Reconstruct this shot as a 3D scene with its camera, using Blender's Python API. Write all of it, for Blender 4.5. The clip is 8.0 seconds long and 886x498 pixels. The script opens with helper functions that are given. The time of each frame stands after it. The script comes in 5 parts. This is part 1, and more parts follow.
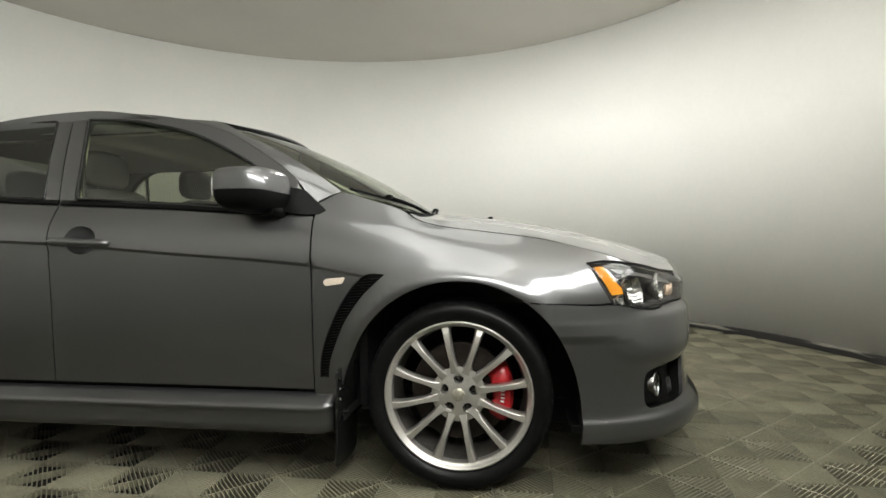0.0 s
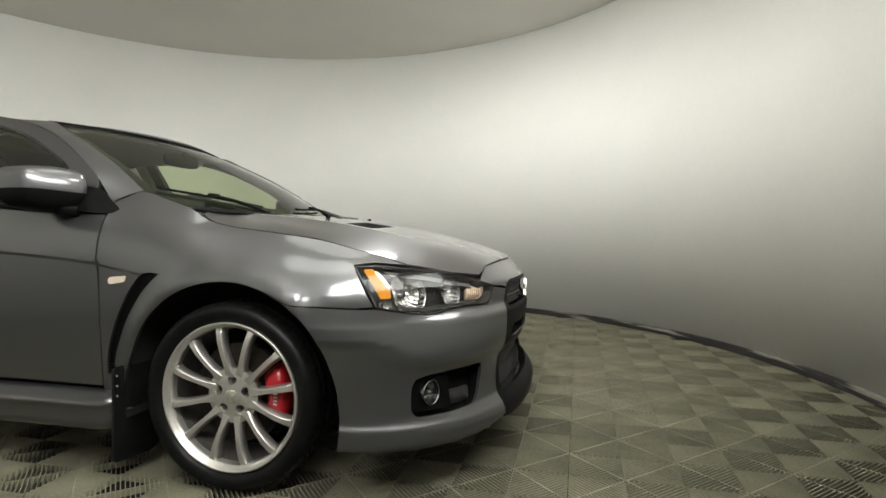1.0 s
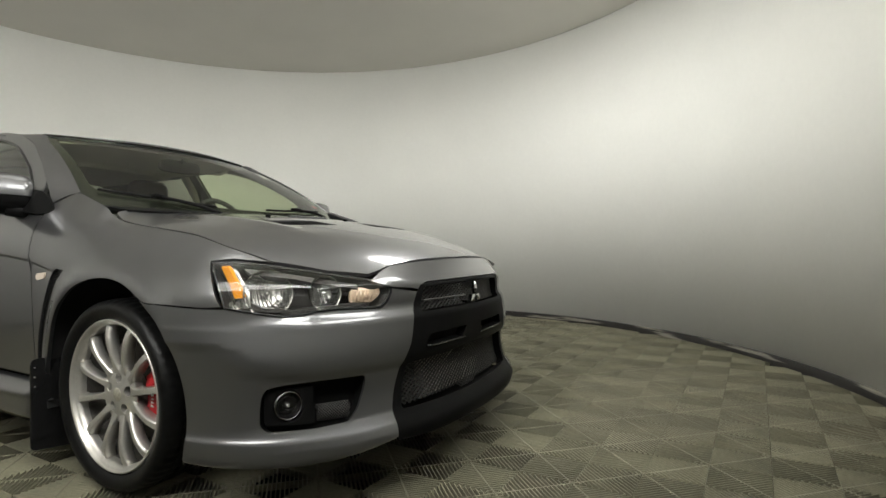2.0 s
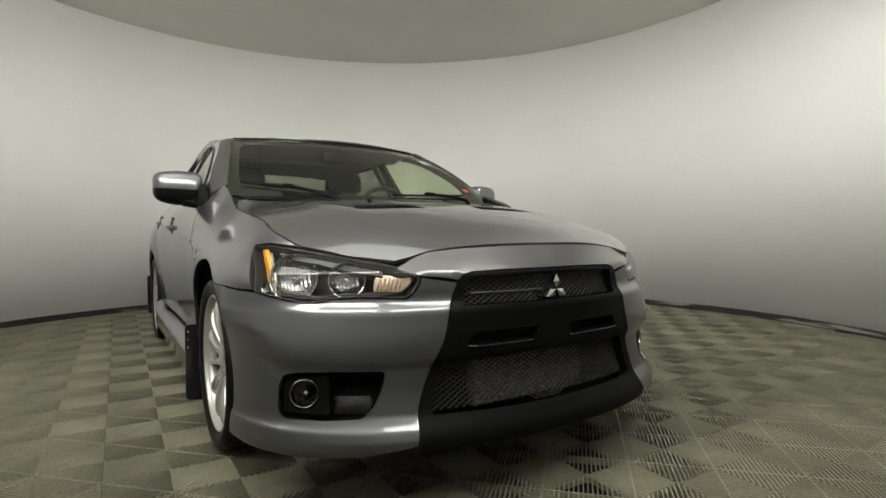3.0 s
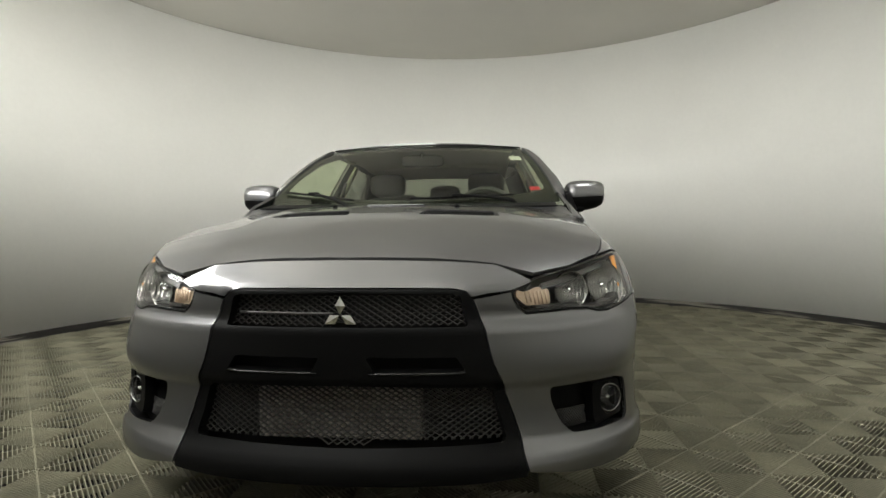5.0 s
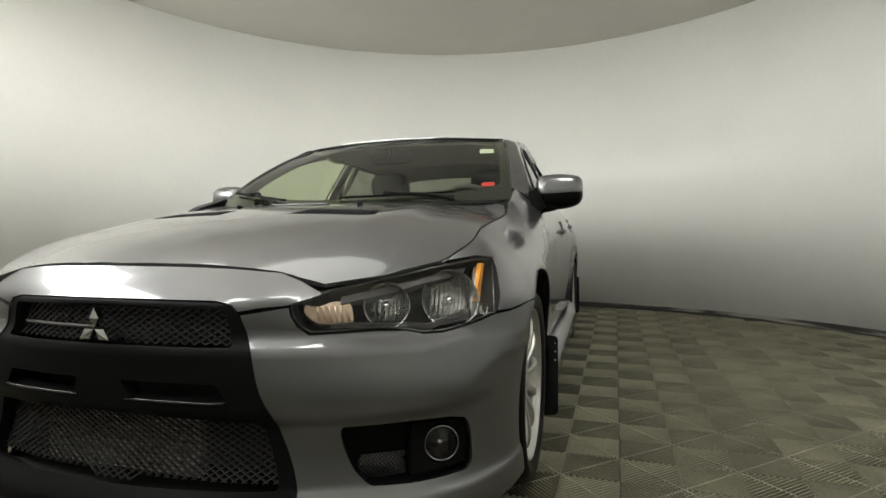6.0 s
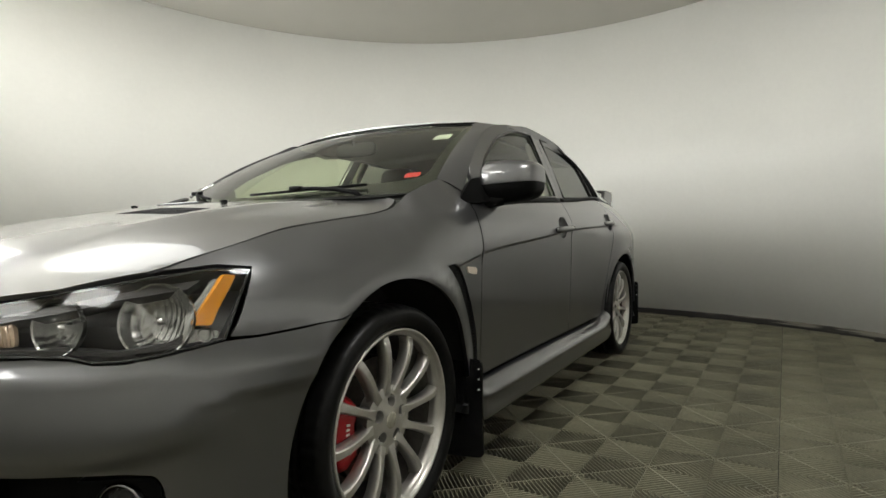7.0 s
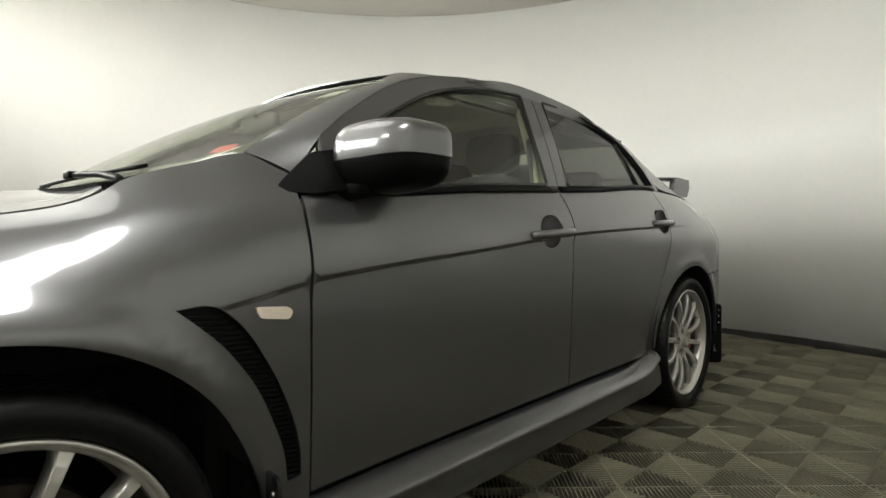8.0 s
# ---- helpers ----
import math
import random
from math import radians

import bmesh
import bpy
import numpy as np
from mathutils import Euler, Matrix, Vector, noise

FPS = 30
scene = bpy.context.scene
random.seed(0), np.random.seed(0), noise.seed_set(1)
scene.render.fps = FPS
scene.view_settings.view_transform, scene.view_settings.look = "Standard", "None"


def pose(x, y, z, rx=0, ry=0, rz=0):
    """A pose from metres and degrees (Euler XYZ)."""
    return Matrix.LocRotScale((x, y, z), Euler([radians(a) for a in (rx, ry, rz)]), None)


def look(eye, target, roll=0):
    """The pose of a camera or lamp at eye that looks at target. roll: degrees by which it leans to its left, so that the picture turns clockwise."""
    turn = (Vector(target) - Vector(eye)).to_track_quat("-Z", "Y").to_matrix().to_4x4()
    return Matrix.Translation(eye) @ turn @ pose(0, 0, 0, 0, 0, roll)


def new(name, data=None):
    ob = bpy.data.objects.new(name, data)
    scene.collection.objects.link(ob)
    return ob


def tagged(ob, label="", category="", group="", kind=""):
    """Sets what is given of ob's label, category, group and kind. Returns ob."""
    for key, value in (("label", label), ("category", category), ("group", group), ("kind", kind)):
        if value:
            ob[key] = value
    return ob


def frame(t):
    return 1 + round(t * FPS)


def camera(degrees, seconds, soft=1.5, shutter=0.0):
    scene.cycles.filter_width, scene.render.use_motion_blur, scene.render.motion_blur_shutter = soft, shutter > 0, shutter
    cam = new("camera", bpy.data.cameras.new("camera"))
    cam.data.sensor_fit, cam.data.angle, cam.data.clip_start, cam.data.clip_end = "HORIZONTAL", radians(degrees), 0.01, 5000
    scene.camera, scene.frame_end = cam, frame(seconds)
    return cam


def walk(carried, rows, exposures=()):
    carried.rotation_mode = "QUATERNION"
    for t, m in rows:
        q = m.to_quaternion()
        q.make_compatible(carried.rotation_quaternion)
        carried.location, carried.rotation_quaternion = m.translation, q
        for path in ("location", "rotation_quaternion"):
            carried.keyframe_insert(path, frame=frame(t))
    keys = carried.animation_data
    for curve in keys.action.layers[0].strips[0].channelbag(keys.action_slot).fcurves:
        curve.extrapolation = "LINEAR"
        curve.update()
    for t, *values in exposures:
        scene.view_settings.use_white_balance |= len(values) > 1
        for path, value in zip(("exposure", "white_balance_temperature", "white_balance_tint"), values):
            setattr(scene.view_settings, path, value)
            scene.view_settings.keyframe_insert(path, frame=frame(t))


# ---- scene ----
cam = camera(79.09, 8.0)
PATH = [
    (0.0, 0.203, -2.686, 0.869, 7.93, -1.12, 0.64),
    (0.5, 0.716, -2.662, 0.873, 11.29, -1.05, 0.44),
    (1.0, 1.112, -2.469, 0.881, 12.88, -1.53, 0.06),
    (1.2, 1.312, -2.345, 0.867, 15.24, -1.23, 0.17),
    (2.3, 1.982, -1.749, 0.816, 36.87, -0.60, 0.59),
    (2.5, 2.067, -1.634, 0.822, 43.32, -1.11, 0.77),
    (3.0, 2.191, -1.223, 0.808, 57.61, -1.50, 0.48),
    (3.5, 2.407, -0.819, 0.826, 67.93, -1.18, 0.42),
    (4.0, 2.452, -0.399, 0.808, 78.60, -1.22, 0.66),
    (4.2, 2.459, -0.256, 0.816, 81.79, -1.87, 0.44),
    (5.3, 2.194, 0.613, 0.845, 98.13, -1.26, 0.50),
    (5.5, 2.123, 0.750, 0.842, 99.64, -1.24, 0.51),
    (6.0, 1.873, 1.102, 0.836, 106.51, -1.24, 0.34),
    (6.5, 1.562, 1.482, 0.877, 112.69, -1.44, 0.56),
    (7.0, 1.194, 1.750, 0.842, 121.20, -1.40, 0.59),
    (7.5, 0.639, 1.886, 0.863, 126.15, -2.01, 0.19),
    (8.0, 0.081, 1.829, 0.873, 133.89, -1.66, 0.46),
]
walk(cam, [(t, pose(x, y, z, 90 + p, r, w)) for t, x, y, z, w, p, r in PATH],
     [(0.0, 0.18), (1.0, 0.10), (2.5, 0.02), (4.0, 0.10), (5.5, 0.20), (7.0, 0.19), (8.0, 0.42)])

# ---------------------------------------------------------------- light
CX, CY, RAD, CEIL = -1.053, 0.294, 3.764, 3.13
world = bpy.data.worlds.new("world")
scene.world = world
world.use_nodes = True
world.node_tree.nodes["Background"].inputs[0].default_value = (0.02, 0.02, 0.02, 1)
scene.view_settings.exposure = 0.0


# ---------------------------------------------------------------- materials
def mat(name, color, rough=0.5, metal=0.0, grain=0.0, grain_scale=60.0, stain=0.0, stain_scale=3.0, bump=0.0,
        bump_scale=200.0, coat=0.0, spec=0.5, random_piece=0.0, emit=0.0, trans=0.0, ior=1.45, alpha=1.0):
    m = bpy.data.materials.new(name)
    m.use_nodes = True
    nt = m.node_tree
    b = nt.nodes["Principled BSDF"]
    b.inputs["Base Color"].default_value = (*color, 1)
    b.inputs["Roughness"].default_value = rough
    b.inputs["Metallic"].default_value = metal
    b.inputs["Specular IOR Level"].default_value = spec
    b.inputs["Coat Weight"].default_value = coat
    b.inputs["Coat Roughness"].default_value = 0.04
    b.inputs["Transmission Weight"].default_value = trans
    b.inputs["IOR"].default_value = ior
    b.inputs["Alpha"].default_value = alpha
    if emit:
        b.inputs["Emission Color"].default_value = (*color, 1)
        b.inputs["Emission Strength"].default_value = emit
    co = nt.nodes.new("ShaderNodeTexCoord")
    last = None

    def scaled(fac_socket, amount, prev):
        mr = nt.nodes.new("ShaderNodeMapRange")
        mr.inputs["From Min"].default_value, mr.inputs["From Max"].default_value = 0.25, 0.75
        mr.inputs["To Min"].default_value, mr.inputs["To Max"].default_value = 1 - amount, 1 + amount
        nt.links.new(fac_socket, mr.inputs["Value"])
        if prev is None:
            return mr.outputs[0]
        mul = nt.nodes.new("ShaderNodeMath")
        mul.operation = "MULTIPLY"
        nt.links.new(prev, mul.inputs[0])
        nt.links.new(mr.outputs[0], mul.inputs[1])
        return mul.outputs[0]

    for amount, scale, detail in ((grain, grain_scale, 3), (stain, stain_scale, 5)):
        if amount:
            n = nt.nodes.new("ShaderNodeTexNoise")
            n.inputs["Scale"].default_value, n.inputs["Detail"].default_value = scale, detail
            nt.links.new(co.outputs["Object"], n.inputs["Vector"])
            last = scaled(n.outputs["Fac"], amount, last)
    if random_piece:
        oi = nt.nodes.new("ShaderNodeObjectInfo")
        mr = nt.nodes.new("ShaderNodeMapRange")
        mr.inputs["To Min"].default_value, mr.inputs["To Max"].default_value = 1 - random_piece, 1 + random_piece
        nt.links.new(oi.outputs["Random"], mr.inputs["Value"])
        if last is None:
            last = mr.outputs[0]
        else:
            mul = nt.nodes.new("ShaderNodeMath")
            mul.operation = "MULTIPLY"
            nt.links.new(last, mul.inputs[0])
            nt.links.new(mr.outputs[0], mul.inputs[1])
            last = mul.outputs[0]
    if last is not None:
        mix = nt.nodes.new("ShaderNodeVectorMath")
        mix.operation = "SCALE"
        mix.inputs[0].default_value = color
        nt.links.new(last, mix.inputs["Scale"])
        nt.links.new(mix.outputs[0], b.inputs["Base Color"])
    if bump:
        n = nt.nodes.new("ShaderNodeTexNoise")
        n.inputs["Scale"].default_value, n.inputs["Detail"].default_value = bump_scale, 4
        nt.links.new(co.outputs["Object"], n.inputs["Vector"])
        bp = nt.nodes.new("ShaderNodeBump")
        bp.inputs["Strength"].default_value, bp.inputs["Distance"].default_value = bump, 0.002
        nt.links.new(n.outputs["Fac"], bp.inputs["Height"])
        nt.links.new(bp.outputs[0], b.inputs["Normal"])
    return m


M_WALL = mat("wall_paint", (0.88, 0.877, 0.842), 0.38, grain=0.012, grain_scale=25, stain=0.025, stain_scale=1.1, bump=0.05, bump_scale=60, spec=0.5)
M_CEIL = mat("ceiling_paint", (0.66, 0.64, 0.585), 0.7, stain=0.03, stain_scale=1.5, bump=0.05)
M_TILE = mat("grey_floor_plastic", (0.215, 0.205, 0.145), 0.5, grain=0.14, grain_scale=70, stain=0.38, stain_scale=3.5, bump=0.25, bump_scale=300, random_piece=0.10)
# near-black: the shade deep in the tile grooves is put into this colour
M_UNDER = mat("subfloor_groove_shade", (0.006, 0.0055, 0.005), 0.95, grain=0.3, grain_scale=40)
def scuffed_trim():
    """Black rubber trim, worn to pale grey over long stretches."""
    m = mat("black_rubber_trim", (0.02, 0.018, 0.016), 0.45)
    nt = m.node_tree
    b = nt.nodes["Principled BSDF"]
    co = nt.nodes.new("ShaderNodeTexCoord")
    mp = nt.nodes.new("ShaderNodeMapping")
    mp.inputs["Scale"].default_value = (1, 1, 18)
    nt.links.new(co.outputs["Object"], mp.inputs["Vector"])
    n = nt.nodes.new("ShaderNodeTexNoise")
    n.inputs["Scale"].default_value, n.inputs["Detail"].default_value = 1.3, 5
    nt.links.new(mp.outputs[0], n.inputs["Vector"])
    cr = nt.nodes.new("ShaderNodeValToRGB")
    cr.color_ramp.elements[0].position, cr.color_ramp.elements[0].color = 0.54, (0.016, 0.014, 0.013, 1)
    cr.color_ramp.elements[1].position, cr.color_ramp.elements[1].color = 0.60, (0.22, 0.205, 0.175, 1)
    nt.links.new(n.outputs["Fac"], cr.inputs[0])
    nt.links.new(cr.outputs[0], b.inputs["Base Color"])
    return m


M_BASE = scuffed_trim()
# glow of the fill lamps added on ceiling and wall
M_FILL = mat("fill_diffuser", (0.985, 0.985, 0.925), 0.5, emit=1.7)
PANELS = [mat("panel_fill_diffuser", (0.985, 0.985, 0.945), 0.5, emit=e) for e in (13.0, 13.5, 9.5, 14.0)]
M_SIDEFILL = mat("side_fill_diffuser", (0.985, 0.985, 0.945), 0.5, emit=2.0)
M_FARFILL = mat("far_fill_diffuser", (0.985, 0.985, 0.945), 0.5, emit=25.0)
M_FILLRIM = mat("white_fill_trim", (0.75, 0.75, 0.73), 0.4)


# ---------------------------------------------------------------- mesh helpers
def mesh_from(name, verts, faces, material=None, smooth=False):
    me = bpy.data.meshes.new(name)
    me.from_pydata([tuple(v) for v in verts], [], faces)
    if material is not None:
        me.materials.append(material)
    if smooth:
        me.polygons.foreach_set("use_smooth", [True] * len(me.polygons))
    me.update()
    return me


def part(name, data, material, parent, label=""):
    """One mesh object under a thing or under a part. data: a bmesh or a mesh."""
    if isinstance(data, bmesh.types.BMesh):
        me = bpy.data.meshes.new(name)
        data.to_mesh(me)
        data.free()
    else:
        me = data
    if material is not None and not me.materials:
        me.materials.append(material)
    ob = new(name, me)
    ob.parent = parent
    if label:
        tagged(ob, label)
    return ob


def lathe(profile, n=64, axis="y", closed=False, arc=(0.0, 2 * math.pi)):
    """Verts and faces of a profile of (radius, offset) turned about an axis through the origin."""
    verts, faces = [], []
    full = abs(arc[1] - arc[0] - 2 * math.pi) < 1e-6
    steps = n if full else n + 1
    for i in range(steps):
        a = arc[0] + (arc[1] - arc[0]) * i / n
        for r, o in profile:
            c, s = r * math.cos(a), r * math.sin(a)
            verts.append((c, o, s) if axis == "y" else (c, s, o))
    k = len(profile)
    for i in range(n):
        j = (i + 1) % steps
        for q in range(k if closed else k - 1):
            w = (q + 1) % k
            faces.append((i * k + q, i * k + w, j * k + w, j * k + q))
    return verts, faces


# ---------------------------------------------------------------- room
def ring_wall(name, r0, r1, z0, z1, material, n=180, smooth=True):
    v, f = lathe([(r0, z0), (r0, z1), (r1, z1), (r1, z0)], n, "z", True)
    me = mesh_from(name, [(x + CX, y + CY, z) for x, y, z in v], f, material)
    me.polygons.foreach_set("use_smooth", [smooth and i % 4 in (0, 2) for i in range(len(me.polygons))])
    return new(name, me)


wall = tagged(ring_wall("wall_round", RAD, RAD + 0.15, -0.05, CEIL + 0.06, M_WALL), "smooth off-white painted wall curving all round the room", "wall", kind="structure")
v, f = lathe([(0.0005, CEIL), (RAD - 0.002, CEIL), (RAD - 0.002, CEIL + 0.05), (0.0005, CEIL + 0.05)], 180, "z")
ceil_ob = tagged(new("ceiling", mesh_from("ceiling", [(x + CX, y + CY, z) for x, y, z in v], f, M_CEIL)), "plain round greyish cream ceiling", "ceiling", kind="structure")
v, f = lathe([(RAD - 0.016, -0.03), (RAD - 0.016, 0.048), (RAD - 0.008, 0.055), (RAD - 0.0005, 0.055)], 180, "z")
tagged(new("baseboard", mesh_from("baseboard", [(x + CX, y + CY, z) for x, y, z in v], f, M_BASE, True)), "low black rubber skirting along the round wall, worn", "baseboard", kind="structure")
# near-black sheet that shows as shade between the ribs
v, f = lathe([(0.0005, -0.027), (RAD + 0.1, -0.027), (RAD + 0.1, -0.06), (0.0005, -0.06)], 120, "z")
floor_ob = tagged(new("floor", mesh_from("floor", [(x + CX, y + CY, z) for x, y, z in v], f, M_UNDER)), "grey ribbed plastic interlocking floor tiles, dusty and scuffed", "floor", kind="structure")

# unseen ceiling fill lamps, added to light the room: round flush panels
FILLS = [(-0.05, -0.22, 0.80, M_FILL, "large round white flush fill lamp added to the ceiling, switched on"),
         (-0.10, -1.85, 0.80, M_SIDEFILL, "round white flush fill lamp added to the ceiling, switched on"),
         # placed by the highlight on the left wing
         (0.15, 1.93, 0.42, M_FARFILL, "round white flush fill lamp added to the ceiling, switched on")]


def ceiling_fill(x, y, size, glow, label):
    e = tagged(new("ceiling_fill"), label, "ceiling lamp", "ceiling lamps")
    e.location = (x, y, CEIL)
    v, f = lathe([(0.0005, -0.036), (0.80 * size, -0.036), (0.83 * size, -0.032), (0.84 * size, -0.024), (0.84 * size, -0.012)], 64, "z")
    part("diffuser", mesh_from("diffuser", v, f, glow, True), None, e)
    v, f = lathe([(0.0005, -0.012), (0.86 * size, -0.012), (0.86 * size, 0.0)], 64, "z")
    part("mount_plate", mesh_from("mount_plate", v, f, M_FILLRIM), None, e)


for spec in FILLS:
    ceiling_fill(*spec)


# ---------------------------------------------------------------- car: surfaces
from mathutils.geometry import delaunay_2d_cdt


def spline(*knots):
    """A smooth curve through (x, value) knots, without overshoot; works on arrays."""
    xs = np.array([k[0] for k in knots], float)
    ys = np.array([k[1] for k in knots], float)
    h = np.diff(xs)
    d = np.diff(ys) / h
    m = np.zeros(len(xs))
    m[0], m[-1] = d[0], d[-1]
    for i in range(1, len(xs) - 1):
        if d[i - 1] * d[i] > 0:
            w1, w2 = 2 * h[i] + h[i - 1], h[i] + 2 * h[i - 1]
            m[i] = (w1 + w2) / (w1 / d[i - 1] + w2 / d[i])

    def value(x):
        x = np.asarray(x, float)
        i = np.clip(np.searchsorted(xs, x) - 1, 0, len(xs) - 2)
        t = np.clip((x - xs[i]) / h[i], -0.6, 1.6)
        a = 2 * t ** 3 - 3 * t ** 2 + 1
        b = t ** 3 - 2 * t ** 2 + t
        return a * ys[i] + b * h[i] * m[i] + (1 - a) * ys[i + 1] + (t ** 3 - t ** 2) * h[i] * m[i + 1]
    return value


def sstep(a, b, x):
    t = np.clip((np.asarray(x, float) - a) / (b - a), 0, 1)
    return t * t * (3 - 2 * t)


HUB_Z, REAR_X, ARCH = 0.331, -2.652, 0.395
NOSE_X = 0.30
side_width = spline((-3.58, 0.62), (-3.45, 0.74), (-3.2, 0.845), (-2.9, 0.888), (-2.65, 0.896), (-2.3, 0.886), (-1.6, 0.874), (-0.9, 0.874),
                    (-0.5, 0.882), (-0.27, 0.896), (0.0, 0.904), (0.2, 0.902), (0.3, 0.895), (0.4, 0.878), (0.5, 0.848), (0.606, 0.79))
side_top = spline((-3.58, 0.99), (-3.2, 1.03), (-2.8, 1.06), (-2.45, 1.07), (-1.85, 1.03), (-1.1, 0.988), (-0.6, 0.957), (-0.52, 0.985), (-0.455, 1.048),
                  (-0.33, 1.015), (-0.216, 0.977), (-0.16, 0.940), (-0.085, 0.918), (0.1, 0.892), (0.27, 0.868), (0.395, 0.840), (0.517, 0.806), (0.61, 0.772), (0.7, 0.745))
side_top_y = spline((-3.58, 0.52), (-3.2, 0.70), (-2.8, 0.745), (-2.45, 0.758), (-1.85, 0.79), (-1.1, 0.825), (-0.6, 0.836), (-0.52, 0.81), (-0.455, 0.74),
                    (-0.33, 0.745), (-0.216, 0.754), (0.0, 0.754), (0.3, 0.75), (0.606, 0.728), (0.7, 0.68))
shoulder = spline((-3.58, 0.80), (-2.65, 0.80), (-1.6, 0.865), (-1.06, 0.81), (-0.6, 0.79), (-0.45, 0.74), (-0.25, 0.68), (0.0, 0.63), (0.7, 0.61))
crease = spline((-2.65, 0.905), (-2.2, 0.893), (-1.57, 0.868), (-1.06, 0.826), (-0.75, 0.803), (-0.52, 0.781), (-0.33, 0.749), (-0.2, 0.74))
nose_depth = spline((0.15, 0.615), (0.185, 0.655), (0.20, 0.664), (0.222, 0.667), (0.248, 0.656), (0.272, 0.638), (0.295, 0.622), (0.39, 0.606), (0.418, 0.606), (0.430, 0.611), (0.440, 0.619), (0.452, 0.624), (0.48, 0.629), (0.52, 0.634),
                    (0.56, 0.638), (0.582, 0.640), (0.594, 0.638), (0.604, 0.633), (0.616, 0.627), (0.630, 0.625), (0.655, 0.627), (0.69, 0.627), (0.705, 0.618), (0.74, 0.589), (0.782, 0.553), (0.83, 0.50))
nose_width = spline((0.15, 0.87), (0.2, 0.900), (0.25, 0.898), (0.275, 0.891), (0.39, 0.884), (0.418, 0.884), (0.430, 0.888), (0.440, 0.894), (0.452, 0.898), (0.52, 0.903), (0.56, 0.905), (0.582, 0.906), (0.594, 0.904), (0.604, 0.900), (0.616, 0.895),
                    (0.63, 0.894), (0.66, 0.892), (0.72, 0.872), (0.774, 0.845), (0.81, 0.812), (0.85, 0.766), (0.92, 0.71))
# without the ledge under the headlamp, as the bumper is towards the wing
soft_depth = spline((0.15, 0.615), (0.185, 0.654), (0.215, 0.668), (0.248, 0.661), (0.272, 0.634), (0.30, 0.618), (0.39, 0.608), (0.418, 0.610), (0.440, 0.620), (0.47, 0.627), (0.55, 0.629), (0.60, 0.629), (0.655, 0.628), (0.69, 0.627),
                    (0.705, 0.618), (0.74, 0.589), (0.782, 0.553), (0.83, 0.50))
soft_width = spline((0.15, 0.87), (0.2, 0.902), (0.25, 0.899), (0.275, 0.890), (0.39, 0.886), (0.418, 0.888), (0.440, 0.896), (0.47, 0.901), (0.55, 0.901), (0.60, 0.898), (0.66, 0.892), (0.72, 0.872), (0.774, 0.845), (0.81, 0.812),
                    (0.85, 0.766), (0.92, 0.71))
nose_power = spline((0.15, 2.4), (0.45, 2.4), (0.62, 2.05), (0.9, 2.0))


wing_break = spline((-0.6, 0.950), (-0.41, 0.930), (-0.27, 0.918), (-0.165, 0.908), (-0.1, 0.900), (0.0, 0.882), (0.2, 0.856), (0.4, 0.816), (0.6, 0.752))
wing_break_y = spline((-0.6, 0.842), (-0.41, 0.837), (-0.27, 0.827), (-0.165, 0.813), (-0.1, 0.799), (0.0, 0.787), (0.2, 0.783), (0.4, 0.780), (0.6, 0.752))


def side_y(x, z):
    """Half width of the body side at x and z, below the belt and the bonnet seam."""
    x, z = np.asarray(x, float), np.asarray(z, float)
    w = side_width(x)
    zc, zt = shoulder(x), side_top(x)
    q = np.clip((z - zc) / (zt - zc), 0, 1.3)
    door_y = w - (w - side_top_y(x)) * q ** 1.7
    # wing: rounded flank up to a soft break, then a flatter slope to the bonnet seam
    zb, yb = wing_break(x), wing_break_y(x)
    d = z - zb
    over = 0.5 * (d + np.sqrt(d * d + 0.012 ** 2))
    q = np.clip((z - over - zc) / (zb - zc), 0, 1)
    xs = np.maximum(x, -0.45)
    slope = (wing_break_y(xs) - side_top_y(xs)) / np.maximum(side_top(xs) - wing_break(xs), 0.012)
    wing_y = w - (w - yb) * q ** 2.2 - np.minimum(over, 0.2) * slope
    t = sstep(-0.60, -0.53, x)
    y = door_y * (1 - t) + wing_y * t
    k = np.clip((x - NOSE_X) / nose_depth(z), 0, 0.999)
    n = nose_power(z)
    t = sstep(0.2, 0.5, x)
    y = y * (1 - t) + t * nose_width(z) * (1 - k ** n) ** (1 / n)
    door = sstep(-0.27, -0.40, x) * sstep(-2.75, -2.3, x)
    zr = crease(x)
    under = np.clip((zr - z) / 0.010, 0, 1)
    y = y - door * (under * 0.0085 + 0.014 * np.clip((zr - 0.01 - z) / 0.42, 0, 1.2) ** 2)
    for cx, r in ((0.0, 0.412), (REAR_X, 0.395)):
        d = np.hypot(x - cx, z - HUB_Z) - r
        y = y + 0.011 * np.exp(-(d / 0.035) ** 2) * (np.abs(x - cx) < 0.6)
    return y


belt_y = side_top_y


def glass_y(x, z):
    """Half width of the greenhouse above the belt."""
    x, z = np.asarray(x, float), np.asarray(z, float)
    xx = np.minimum(x, -0.60)
    d = np.clip(z - side_top(xx), -0.05, 1)
    return belt_y(xx) - 0.385 * d - 0.26 * d * d - np.clip(x + 0.60, 0, 1) * 0.42


def S_side(u, v):
    return np.stack([u, side_y(u, v), v], -1)


def S_glass(u, v):
    return np.stack([u, glass_y(u, v), v], -1)


def fold_height(u, v):
    """The bumper's middle fold climbs towards the wheel arch: the height at which its profile is read."""
    rise = 0.085 * sstep(0.80, 1.38, np.abs(u))
    v = np.asarray(v, float)
    return v - rise * np.clip((v - 0.40) / 0.12, 0, 1) * np.clip((0.598 - v) / 0.07, 0, 1)


